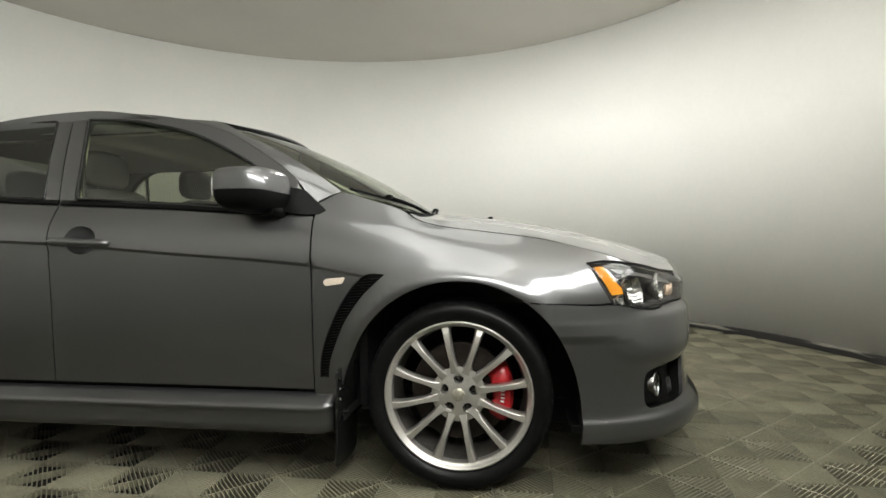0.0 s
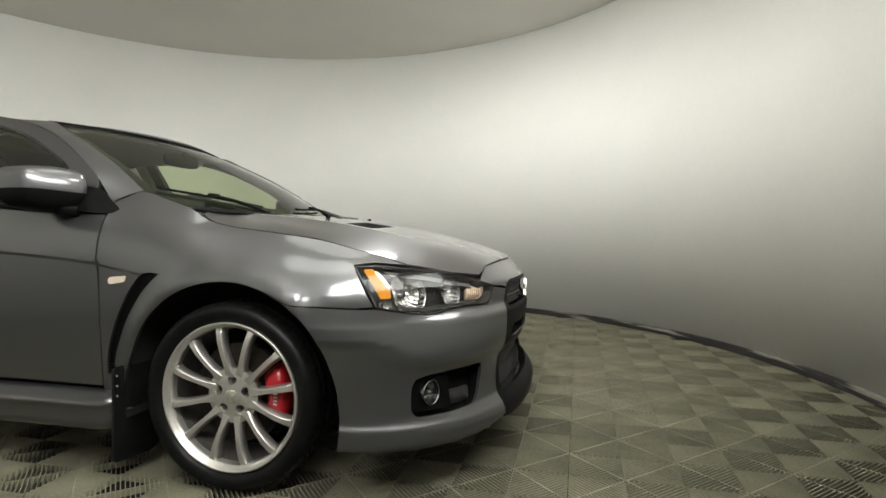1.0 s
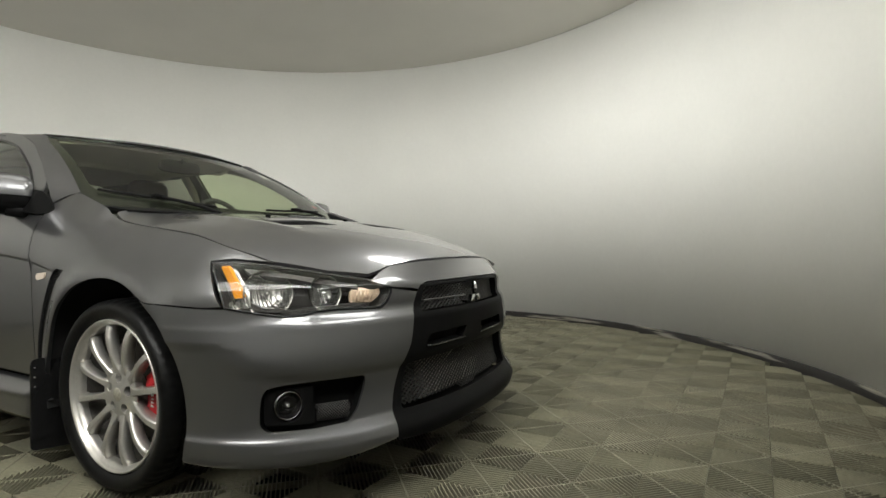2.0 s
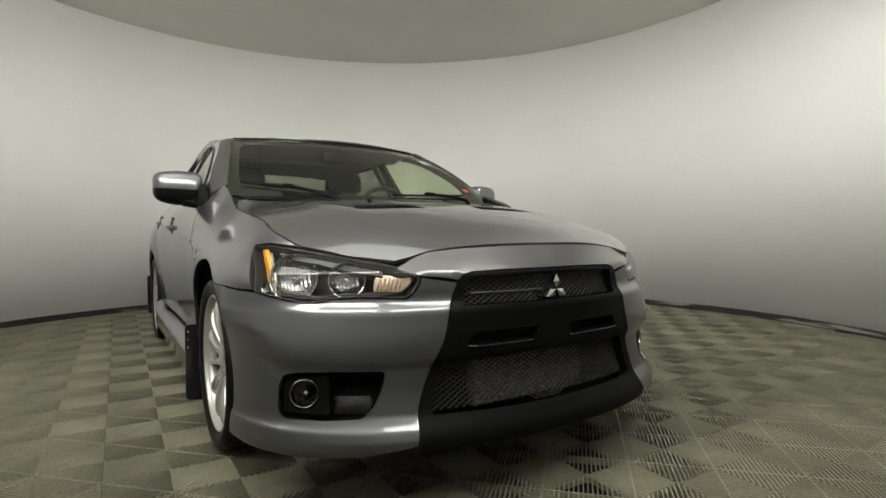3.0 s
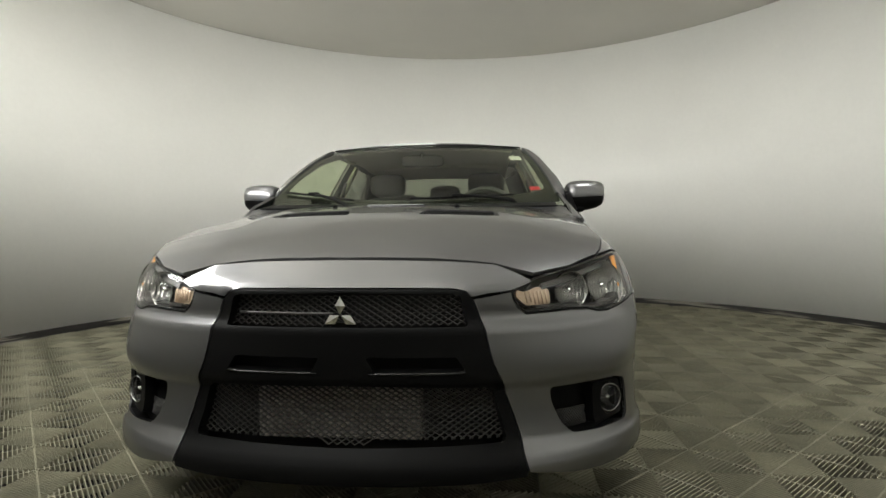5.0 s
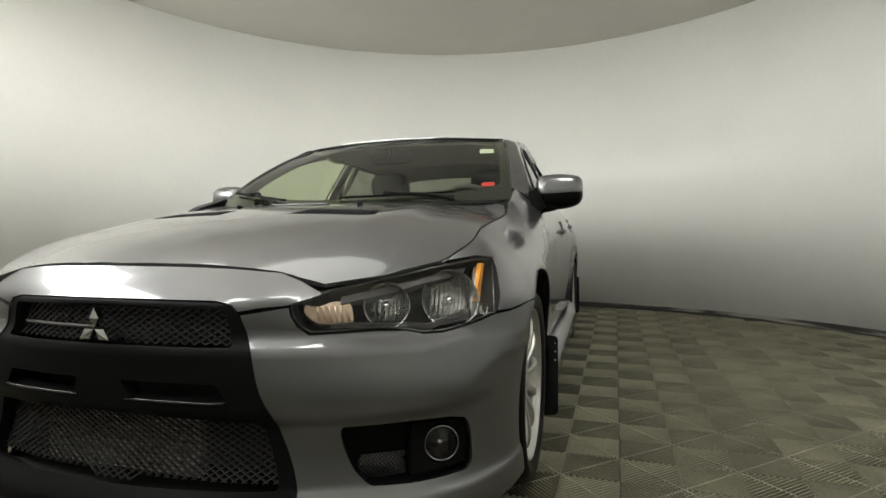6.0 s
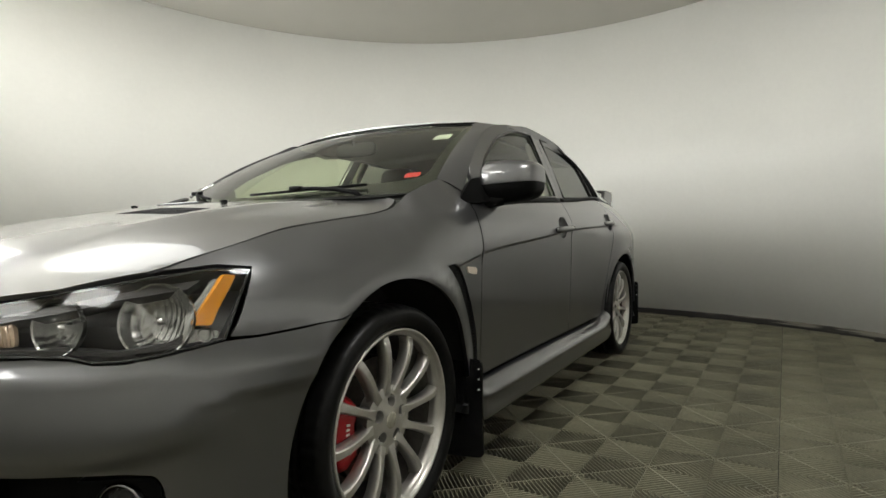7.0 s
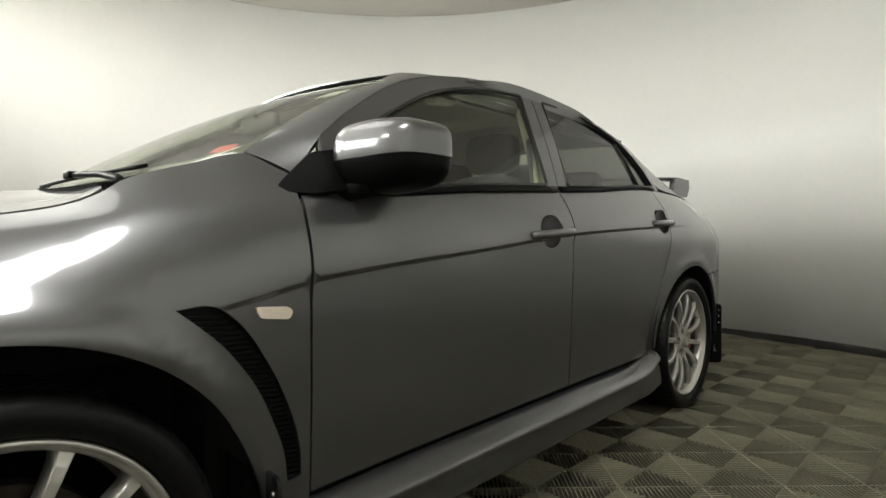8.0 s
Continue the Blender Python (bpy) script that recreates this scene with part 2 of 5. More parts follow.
def S_nose(u, v):
    """u: angle round the nose, 0 ahead to pi/2 at the side; v: height."""
    n = nose_power(v)
    w = np.clip(u, -math.pi / 2, math.pi / 2)
    c, s = np.clip(np.cos(w), 0, 1), np.sin(w)
    f = fold_height(u, v)
    k = sstep(0.85, 1.20, np.abs(u))
    x = NOSE_X + (nose_depth(f) * (1 - k) + soft_depth(f) * k) * c ** (2 / n) - (np.abs(u) - np.abs(w)) * 0.6
    y = (nose_width(f) * (1 - k) + soft_width(f) * k) * np.abs(s) ** (2 / n)
    t = sstep(0.32, 0.26, x)
    return np.stack([x, np.sign(s) * (y * (1 - t) + t * side_y(x, v)), v], -1)


def on_nose(x, y, z):
    """The nose angle and height of a place near its skin."""
    if x < NOSE_X:
        return (math.copysign(math.pi / 2 + (NOSE_X - x) / 0.6, y), z)
    n = nose_power(z)
    a = (max(x - NOSE_X, 0.0) / nose_depth(z)) ** (n / 2)
    b = (abs(y) / nose_width(z)) ** (n / 2)
    return (math.copysign(float(math.atan2(b, a)), y), z)


def nose_at(y, z):
    """The nose angle at a distance y from the middle plane."""
    n = float(nose_power(z))
    return (math.copysign(math.asin(min(1.0, abs(y) / float(nose_width(z))) ** (n / 2)), y), z)


hood_mid = spline((-0.36, 0.992), (-0.2, 0.984), (0.0, 0.969), (0.3, 0.926), (0.6, 0.861), (0.75, 0.817), (0.855, 0.779), (0.95, 0.735))
hood_edge = spline((-0.36, 1.004), (-0.216, 0.977), (-0.16, 0.940), (-0.085, 0.918), (0.1, 0.892), (0.27, 0.868), (0.395, 0.840), (0.517, 0.806), (0.61, 0.772),
                   (0.716, 0.744), (0.815, 0.718), (0.9, 0.69))
hood_side = spline((-0.36, 0.755), (0.45, 0.752), (0.606, 0.720), (0.716, 0.630), (0.81, 0.53), (0.87, 0.47))


def hood_z(x, y):
    q = np.abs(y) / hood_side(x)
    z = hood_mid(x) + (hood_edge(x) - hood_mid(x)) * np.clip(q, 0, 1.2) ** 2.6
    return z + 0.006 * np.exp(-((np.abs(y) - 0.46) / 0.06) ** 2) * sstep(0.75, 0.3, x) * sstep(-0.3, 0.0, x)


def S_hood(u, v):
    return np.stack([u, v, hood_z(u, v)], -1)


roof_mid = spline((-0.80, 1.322), (-0.95, 1.374), (-1.15, 1.408), (-1.4, 1.451), (-1.7, 1.485), (-2.0, 1.483), (-2.3, 1.447), (-2.62, 1.365), (-2.8, 1.31))


def S_roof(u, v):
    q = np.abs(v) / 0.58
    return np.stack([u, v, roof_mid(u) - (0.022 * q ** 2 + 0.012 * q ** 6) * (0.85 + 0.15 * sstep(-0.95, -1.6, u))], -1)


def S_screen(u, v):
    """Windscreen: u across -1..1, v from base 0 to top 1."""
    a = np.abs(u)
    y = u * (0.726 + (0.587 - 0.726) * v)
    x = (-0.19 - 0.262 * a ** 2) * (1 - v) + (-0.945 - 0.115 * a ** 2) * v
    z = (0.980 + 0.068 * a ** 2) * (1 - v) + (1.376 - 0.008 * a ** 2) * v
    b = 4 * v * (1 - v) * 0.022
    return np.stack([x + b * 0.55, y, z + b], -1)


def S_rear_screen(u, v):
    a = np.abs(u)
    y = u * (0.66 + (0.55 - 0.66) * v)
    x = (-3.10 + 0.10 * a ** 2) * (1 - v) + (-2.64 + 0.05 * a ** 2) * v
    z = (1.085 - 0.02 * a ** 2) * (1 - v) + (1.352 - 0.02 * a ** 2) * v
    return np.stack([x, y, z], -1)


def S_trunk(u, v):
    q = np.abs(v) / 0.72
    return np.stack([u, v, 1.085 + (u + 3.1) * 0.06 - 0.03 * q ** 3], -1)


# ---------------------------------------------------------------- car: panels
def smooth(pts, n=6):
    """A rounded open run through the points."""
    p = [np.array(a, float) for a in pts]
    p = [2 * p[0] - p[1]] + p + [2 * p[-1] - p[-2]]
    out = []
    for i in range(1, len(p) - 2):
        for k in range(n):
            t = k / n
            out.append(tuple(0.5 * (2 * p[i] + (p[i + 1] - p[i - 1]) * t + (2 * p[i - 1] - 5 * p[i] + 4 * p[i + 1] - p[i + 2]) * t * t
                                    + (3 * p[i] - p[i - 1] - 3 * p[i + 1] + p[i + 2]) * t ** 3)))
    return out + [tuple(p[-2])]


def rounded(pts, r, n=4):
    """A closed outline with its corners rounded off by about r."""
    out = []
    m = len(pts)
    for i in range(m):
        a, b, c = np.array(pts[i - 1], float), np.array(pts[i], float), np.array(pts[(i + 1) % m], float)
        la, lc = np.linalg.norm(a - b), np.linalg.norm(c - b)
        k = min(r, la * 0.45, lc * 0.45)
        p, q = b + (a - b) / la * k, b + (c - b) / lc * k
        for j in range(n + 1):
            t = j / n
            out.append(tuple((1 - t) ** 2 * p + 2 * t * (1 - t) * b + t * t * q))
    return out


def ring(cx, cz, r, a0, a1, n=24, grow=0.0):
    """Points on an arc; grow widens it towards its lower ends."""
    out = []
    for i in range(n + 1):
        a = a0 + (a1 - a0) * i / n
        rr = r + grow * max(0.0, 0.5 - math.sin(a)) ** 2
        out.append((cx + rr * math.cos(a), cz + rr * math.sin(a)))
    return out


def inside(poly, p):
    x, y = p[:, 0], p[:, 1]
    res = np.zeros(len(p), bool)
    n = len(poly)
    for i in range(n):
        (x0, y0), (x1, y1) = poly[i], poly[(i + 1) % n]
        if y0 == y1:
            continue
        res ^= ((y0 > y) != (y1 > y)) & (x < (x1 - x0) * (y - y0) / (y1 - y0) + x0)
    return res


def trimmed(outline, holes, h, lines=()):
    """A flat triangle net inside the outline and outside the holes."""
    loops = []
    for loop in [outline] + list(holes):
        out = []
        for i, a in enumerate(loop):
            b = loop[(i + 1) % len(loop)]
            L = math.hypot(b[0] - a[0], b[1] - a[1])
            if L < 1e-5:
                continue
            k = max(1, int(math.ceil(L / h)))
            out += [(a[0] + (b[0] - a[0]) * j / k, a[1] + (b[1] - a[1]) * j / k) for j in range(k)]
        loops.append(out)
    pts, edges = [], []
    for loop in loops:
        k, n = len(pts), len(loop)
        pts += loop
        edges += [(k + i, k + (i + 1) % n) for i in range(n)]
    for line in lines:
        q = np.array(line, float)
        keep = inside(loops[0], q)
        for loop in loops[1:]:
            keep &= ~inside(loop, q)
        if len(pts):
            b0 = np.array(pts)
            keep &= np.array([np.min(np.sum((b0 - r) ** 2, 1)) > (0.12 * h) ** 2 for r in q])
        idx = []
        for r, o in zip(q, keep):
            if o:
                idx.append(len(pts))
                pts.append(tuple(r))
            else:
                idx.append(None)
        edges += [(a, b) for a, b in zip(idx, idx[1:]) if a is not None and b is not None]
    bp = np.array(pts)
    lo, hi = bp.min(0), bp.max(0)
    gx, gy = np.meshgrid(np.arange(lo[0] + h / 2, hi[0], h), np.arange(lo[1] + h / 2, hi[1], h))
    g = np.stack([gx.ravel(), gy.ravel()], -1)
    ok = inside(loops[0], g)
    for loop in loops[1:]:
        ok &= ~inside(loop, g)
    g = g[ok]
    if len(g):
        near = np.array([np.min(np.sum((bp - q) ** 2, 1)) for q in g])
        g = g[near > (0.4 * h) ** 2]
    res = delaunay_2d_cdt([Vector(p) for p in pts] + [Vector(p) for p in g], edges, [], 0, 1e-7)
    v = np.array([tuple(p) for p in res[0]])
    f = [tuple(t) for t in res[2]]
    cen = np.array([v[list(t)].mean(0) for t in f])
    ok = inside(loops[0], cen)
    for loop in loops[1:]:
        ok &= ~inside(loop, cen)
    return v, [t for t, o in zip(f, ok) if o]


def panel_mesh(name, surf, outline, holes=(), h=0.04, thick=0.012, lift=0.0, flip=False, mirror=False, aspect=1.0, back=True, lines=()):
    """A solid sheet cut out of a smooth surface. aspect scales u while cutting."""
    sc = lambda loop: [(p[0] * aspect, p[1]) for p in loop]
    uv, faces = trimmed(sc(outline), [sc(q) for q in holes], h, [sc(q) for q in lines])
    uv[:, 0] /= aspect
    e = 4e-4
    P = surf(uv[:, 0], uv[:, 1])
    du = surf(uv[:, 0] + e, uv[:, 1]) - surf(uv[:, 0] - e, uv[:, 1])
    dv = surf(uv[:, 0], uv[:, 1] + e) - surf(uv[:, 0], uv[:, 1] - e)
    N = np.cross(du, dv)
    N /= np.maximum(np.linalg.norm(N, axis=1, keepdims=True), 1e-12)
    if flip != (surf in (S_side, S_glass)):
        N = -N
    P = P + N * lift
    tri = []
    for t in faces:
        a, b, c = P[list(t)]
        tri.append(t if np.dot(np.cross(b - a, c - a), N[list(t)].sum(0)) > 0 else t[::-1])
    count = {}
    for t in tri:
        for i in range(len(t)):
            a, b = t[i], t[(i + 1) % len(t)]
            count[(a, b)] = 1
    rim = [(a, b) for a, b in count if (b, a) not in count]
    verts, norms, fs = [tuple(p) for p in P], [tuple(n) for n in N], list(tri)
    if thick:
        Q = P - N * thick
        k = len(verts)
        if back:
            verts += [tuple(q) for q in Q]
            norms += [tuple(-n) for n in N]
            fs += [tuple(i + k for i in t[::-1]) for t in tri]
        for a, b in rim:
            o = np.cross(P[b] - P[a], N[a])
            o /= max(np.linalg.norm(o), 1e-12)
            k = len(verts)
            verts += [tuple(P[a]), tuple(P[b]), tuple(Q[b]), tuple(Q[a])]
            norms += [tuple(o)] * 4
            fs.append((k + 1, k, k + 3, k + 2))
    if mirror:
        verts = [(x, -y, z) for x, y, z in verts]
        norms = [(x, -y, z) for x, y, z in norms]
        fs = [t[::-1] for t in fs]
    me = bpy.data.meshes.new(name)
    me.from_pydata(verts, [], fs)
    me.polygons.foreach_set("use_smooth", [True] * len(me.polygons))
    me.normals_split_custom_set_from_vertices(norms)
    me.update()
    return me


def panel(name, surf, outline, material, parent, label="", **kw):
    return part(name, panel_mesh(name, surf, outline, **kw), material, parent, label)


def both(name, surf, outline, material, parent, label="", **kw):
    """The same panel on the car's left and right."""
    return [panel(name, surf, outline, material, parent, label, mirror=m, **kw) for m in (False, True)]


def flipped(me):
    """A mesh mirrored across the car's middle plane."""
    c = me.copy()
    c.transform(Matrix.Diagonal((1, -1, 1, 1)))
    c.flip_normals()
    return c


def tube(path, r, n=8, closed=False):
    """A round bar along a run of points, as a bmesh."""
    bm = bmesh.new()
    pts = [Vector(p) for p in path]
    rings = []
    for i, p in enumerate(pts):
        a = pts[i - 1] if i or closed else p
        b = pts[(i + 1) % len(pts)] if i < len(pts) - 1 or closed else p
        d = (b - a).normalized()
        s = d.orthogonal().normalized() if not rings else (rings[-1][1] - d * rings[-1][1].dot(d)).normalized()
        t = d.cross(s)
        rr = r[i] if isinstance(r, (list, tuple)) else r
        rings.append(([bm.verts.new(p + (s * math.cos(2 * math.pi * k / n) + t * math.sin(2 * math.pi * k / n)) * rr) for k in range(n)], s))
    m = len(rings)
    for i in range(m if closed else m - 1):
        A, B = rings[i][0], rings[(i + 1) % m][0]
        for k in range(n):
            bm.faces.new((A[k], A[(k + 1) % n], B[(k + 1) % n], B[k])).smooth = True
    if not closed:
        bm.faces.new(rings[0][0][::-1])
        bm.faces.new(rings[-1][0])
    bmesh.ops.recalc_face_normals(bm, faces=bm.faces)
    return bm


def box(x0, x1, y0, y1, z0, z1, r=0.0, seg=2):
    bm = bmesh.new()
    bmesh.ops.create_cube(bm, size=1, matrix=Matrix.Translation(((x0 + x1) / 2, (y0 + y1) / 2, (z0 + z1) / 2)) @ Matrix.Diagonal((x1 - x0, y1 - y0, z1 - z0, 1)))
    if r:
        bmesh.ops.bevel(bm, geom=bm.edges[:], offset=r, segments=seg, affect="EDGES", profile=0.5)
        for f in bm.faces:
            f.smooth = True
    return bm


def prism(profile, path_axis, a, b, n=1, shape=None):
    """A closed profile of (p, q) swept along an axis from a to b; shape(t, p, q) may bend it."""
    bm = bmesh.new()
    rows = []
    for i in range(n + 1):
        t = a + (b - a) * i / n
        row = []
        for p, q in profile:
            if shape:
                row.append(bm.verts.new(shape(t, p, q)))
            else:
                row.append(bm.verts.new((t, p, q) if path_axis == "x" else (p, t, q)))
        rows.append(row)
    k = len(profile)
    for i in range(n):
        for j in range(k):
            bm.faces.new((rows[i][j], rows[i][(j + 1) % k], rows[i + 1][(j + 1) % k], rows[i + 1][j])).smooth = True
    bm.faces.new(rows[0])
    bm.faces.new(rows[-1][::-1])
    bmesh.ops.recalc_face_normals(bm, faces=bm.faces)
    return bm


def superbox(cx, cy, cz, sx, sy, sz, e1=0.45, e2=0.45, nu=40, nv=20, z_lo=-1.0, z_hi=1.0, shape=None):
    """A rounded box (superellipsoid), or its slice between two relative heights."""
    bm = bmesh.new()
    f = lambda w, e: math.copysign(abs(w) ** e, w)
    rows = []
    for i in range(nv + 1):
        zz = z_lo + (z_hi - z_lo) * (0.5 - 0.5 * math.cos(math.pi * i / nv))
        ph = math.asin(max(-1, min(1, f(zz, 1 / e1))))
        row = []
        for j in range(nu):
            th = 2 * math.pi * j / nu
            x, y, z = f(math.cos(ph), e1) * f(math.cos(th), e2), f(math.cos(ph), e1) * f(math.sin(th), e2), zz
            if shape:
                x, y, z = shape(x, y, z)
            row.append(bm.verts.new((cx + sx * x, cy + sy * y, cz + sz * z)))
        rows.append(row)
    for i in range(nv):
        for j in range(nu):
            bm.faces.new((rows[i][j], rows[i][(j + 1) % nu], rows[i + 1][(j + 1) % nu], rows[i + 1][j])).smooth = True
    bm.faces.new(rows[0][::-1])
    bm.faces.new(rows[-1])
    bmesh.ops.remove_doubles(bm, verts=bm.verts, dist=1e-5)
    bmesh.ops.recalc_face_normals(bm, faces=bm.faces)
    return bm


# ---------------------------------------------------------------- car: materials
def paint_material():
    m = mat("graphite_metallic_paint", (0.112, 0.112, 0.116), 0.35, metal=0.80, coat=1.0)
    nt = m.node_tree
    b = nt.nodes["Principled BSDF"]
    b.inputs["Coat Roughness"].default_value = 0.075
    b.inputs["Coat IOR"].default_value = 1.68
    co = nt.nodes.new("ShaderNodeTexCoord")
    vo = nt.nodes.new("ShaderNodeTexNoise")
    vo.inputs["Scale"].default_value, vo.inputs["Detail"].default_value = 900, 2
    nt.links.new(co.outputs["Object"], vo.inputs["Vector"])
    mr = nt.nodes.new("ShaderNodeMapRange")
    mr.inputs["To Min"].default_value, mr.inputs["To Max"].default_value = 0.31, 0.40
    nt.links.new(vo.outputs["Fac"], mr.inputs["Value"])
    nt.links.new(mr.outputs[0], b.inputs["Roughness"])
    return m


def glass_material(name, tint, ior=1.5, rough=0.0):
    """Thin glass: clear through, with a Fresnel gloss."""
    m = bpy.data.materials.new(name)
    m.use_nodes = True
    nt = m.node_tree
    nt.nodes.clear()
    out = nt.nodes.new("ShaderNodeOutputMaterial")
    mix = nt.nodes.new("ShaderNodeMixShader")
    tr = nt.nodes.new("ShaderNodeBsdfTransparent")
    tr.inputs[0].default_value = (*tint, 1)
    gl = nt.nodes.new("ShaderNodeBsdfGlossy")
    gl.inputs["Roughness"].default_value = rough
    lw = nt.nodes.new("ShaderNodeLayerWeight")
    lw.inputs["Blend"].default_value = 0.5
    pw = nt.nodes.new("ShaderNodeMath")
    pw.operation = "POWER"
    pw.inputs[1].default_value = 5.0
    nt.links.new(lw.outputs["Facing"], pw.inputs[0])
    fr = nt.nodes.new("ShaderNodeMath")
    fr.operation = "MULTIPLY_ADD"
    f0 = 2 * ((ior - 1) / (ior + 1)) ** 2
    fr.inputs[1].default_value, fr.inputs[2].default_value = 1 - f0, f0
    nt.links.new(pw.outputs[0], fr.inputs[0])
    nt.links.new(fr.outputs[0], mix.inputs[0])
    nt.links.new(tr.outputs[0], mix.inputs[1])
    nt.links.new(gl.outputs[0], mix.inputs[2])
    nt.links.new(mix.outputs[0], out.inputs[0])
    return m


M_PAINT = paint_material()
CREASE_LINES = [[(x, float(crease(x)) + o) for x in np.arange(-2.70, -0.25, 0.02)] for o in (0.004, 0.0005, -0.0005, -0.0055, -0.0095, -0.0105, -0.014)]
M_BLACK = mat("black_textured_plastic", (0.005, 0.005, 0.005), 0.42, grain=0.2, grain_scale=300, bump=0.05, bump_scale=500, spec=0.07)
M_GLOSSBLACK = mat("gloss_black_trim", (0.012, 0.012, 0.012), 0.15, spec=0.5)
# near-black for inner parts, and for the shade behind gaps
M_VOID = mat("black_inner_fill", (0.008, 0.008, 0.008), 0.9)
M_RUBBER = mat("tyre_rubber", (0.006, 0.006, 0.006), 0.36, spec=0.2, grain=0.3, grain_scale=60, stain=0.3, stain_scale=12, bump=0.25, bump_scale=90)
M_RIM = mat("silver_alloy_paint", (0.56, 0.545, 0.51), 0.36, metal=0.75, grain=0.05, grain_scale=80, stain=0.08, stain_scale=15, coat=0.3)
M_STEEL = mat("brake_disc_steel", (0.045, 0.038, 0.033), 0.5, metal=0.8, grain=0.25, grain_scale=40, stain=0.3, stain_scale=10)
M_RED = mat("red_caliper_paint", (0.42, 0.012, 0.018), 0.35, grain=0.1, grain_scale=50, coat=0.4)
M_WHITE = mat("white_lettering", (0.75, 0.74, 0.72), 0.5)
M_CHROME = mat("chrome", (0.80, 0.80, 0.80), 0.10, metal=1.0)
M_REFLECT = mat("lamp_reflector_chrome", (0.40, 0.40, 0.38), 0.24, metal=1.0)
nt = M_REFLECT.node_tree
flute = nt.nodes.new("ShaderNodeTexWave")
flute.bands_direction, flute.wave_profile = "Y", "SIN"
flute.inputs["Scale"].default_value, flute.inputs["Distortion"].default_value = 32.0, 1.2
flute_co, flute_bump = nt.nodes.new("ShaderNodeTexCoord"), nt.nodes.new("ShaderNodeBump")
flute_bump.inputs["Strength"].default_value, flute_bump.inputs["Distance"].default_value = 0.8, 0.002
nt.links.new(flute_co.outputs["Object"], flute.inputs["Vector"])
nt.links.new(flute.outputs["Fac"], flute_bump.inputs["Height"])
nt.links.new(flute_bump.outputs[0], nt.nodes["Principled BSDF"].inputs["Normal"])
M_ORANGE = mat("amber_reflector", (0.90, 0.36, 0.03), 0.25, coat=0.6, grain=0.12, grain_scale=140, bump=0.5, bump_scale=160)
M_SMOKE = mat("dark_lamp_housing", (0.055, 0.053, 0.050), 0.32)
M_GLASS = glass_material("tinted_window_glass", (0.84, 0.90, 0.74), 1.70)
M_GLASSDARK = glass_material("dark_window_glass", (0.30, 0.31, 0.28), 1.60)
M_SCREEN = glass_material("windscreen_glass", (0.84, 0.90, 0.75), 1.45)
M_LENS = glass_material("clear_lamp_lens", (0.95, 0.95, 0.95), 1.3)
M_DARKCHROME = mat("dark_chrome", (0.22, 0.22, 0.22), 0.16, metal=1.0)
M_FOGGLASS = mat("dim_fog_reflector", (0.10, 0.10, 0.10), 0.22, metal=0.9)
M_MIRRORGLASS = mat("mirror_glass", (0.8, 0.8, 0.8), 0.02, metal=1.0)
M_MESH = mat("black_coated_mesh", (0.045, 0.044, 0.042), 0.30, metal=0.4, spec=0.6)
M_ALU = mat("bare_aluminium_core", (0.62, 0.585, 0.53), 0.5, metal=0.35, grain=0.2, grain_scale=90)
M_CLOTH = mat("charcoal_seat_cloth", (0.030, 0.030, 0.032), 0.9, grain=0.25, grain_scale=120, bump=0.12, bump_scale=300)
M_TRIM = mat("grey_cabin_lining", (0.46, 0.44, 0.35), 0.85, grain=0.08, grain_scale=100)
M_DASH = mat("dark_dashboard_plastic", (0.03, 0.03, 0.032), 0.6, grain=0.15, grain_scale=200, bump=0.2, bump_scale=300)
M_REDTAG = mat("red_plastic_tag", (0.55, 0.03, 0.04), 0.5, grain=0.15, grain_scale=60)
M_PALEAMBER = mat("clear_amber_marker_lens", (0.72, 0.62, 0.52), 0.2, coat=0.8, grain=0.1, grain_scale=200)

# ---------------------------------------------------------------- car: body
car = tagged(new("car"), "graphite grey metallic four-door sports sedan, freshly washed, parked on floor tiles", "car")
GAP = 0.0025
top_run = lambda a, b, n, o=0.0: [(a + (b - a) * i / n, float(side_top(a + (b - a) * i / n)) + o) for i in range(n + 1)]

# front wing
LAMP = [(1.321, 0.777), (1.207, 0.781), (1.014, 0.767), (0.801, 0.743), (0.623, 0.719), (0.526, 0.690), (0.526, 0.667), (0.543, 0.641), (0.567, 0.628),
        (0.751, 0.631), (0.84, 0.627), (0.896, 0.617), (0.966, 0.616), (1.078, 0.627), (1.22, 0.644)]
lamp_xz = [(float(S_nose(np.array([u]), np.array([v]))[0][0]), v) for u, v in LAMP]
arc = ring(0, HUB_Z, ARCH, math.radians(57), math.radians(190), 40, 0.10)
arc_seam = arc[0]
vent = smooth([(-0.250, 0.748), (-0.315, 0.748), (-0.375, 0.700), (-0.430, 0.615), (-0.475, 0.515), (-0.495, 0.440), (-0.500, 0.380)], 4) \
    + smooth([(-0.466, 0.378), (-0.458, 0.440), (-0.437, 0.500), (-0.398, 0.585), (-0.340, 0.665), (-0.285, 0.718)], 4)
marker = rounded([(-0.395, 0.738), (-0.405, 0.715), (-0.470, 0.706), (-0.478, 0.722), (-0.465, 0.732)], 0.008)
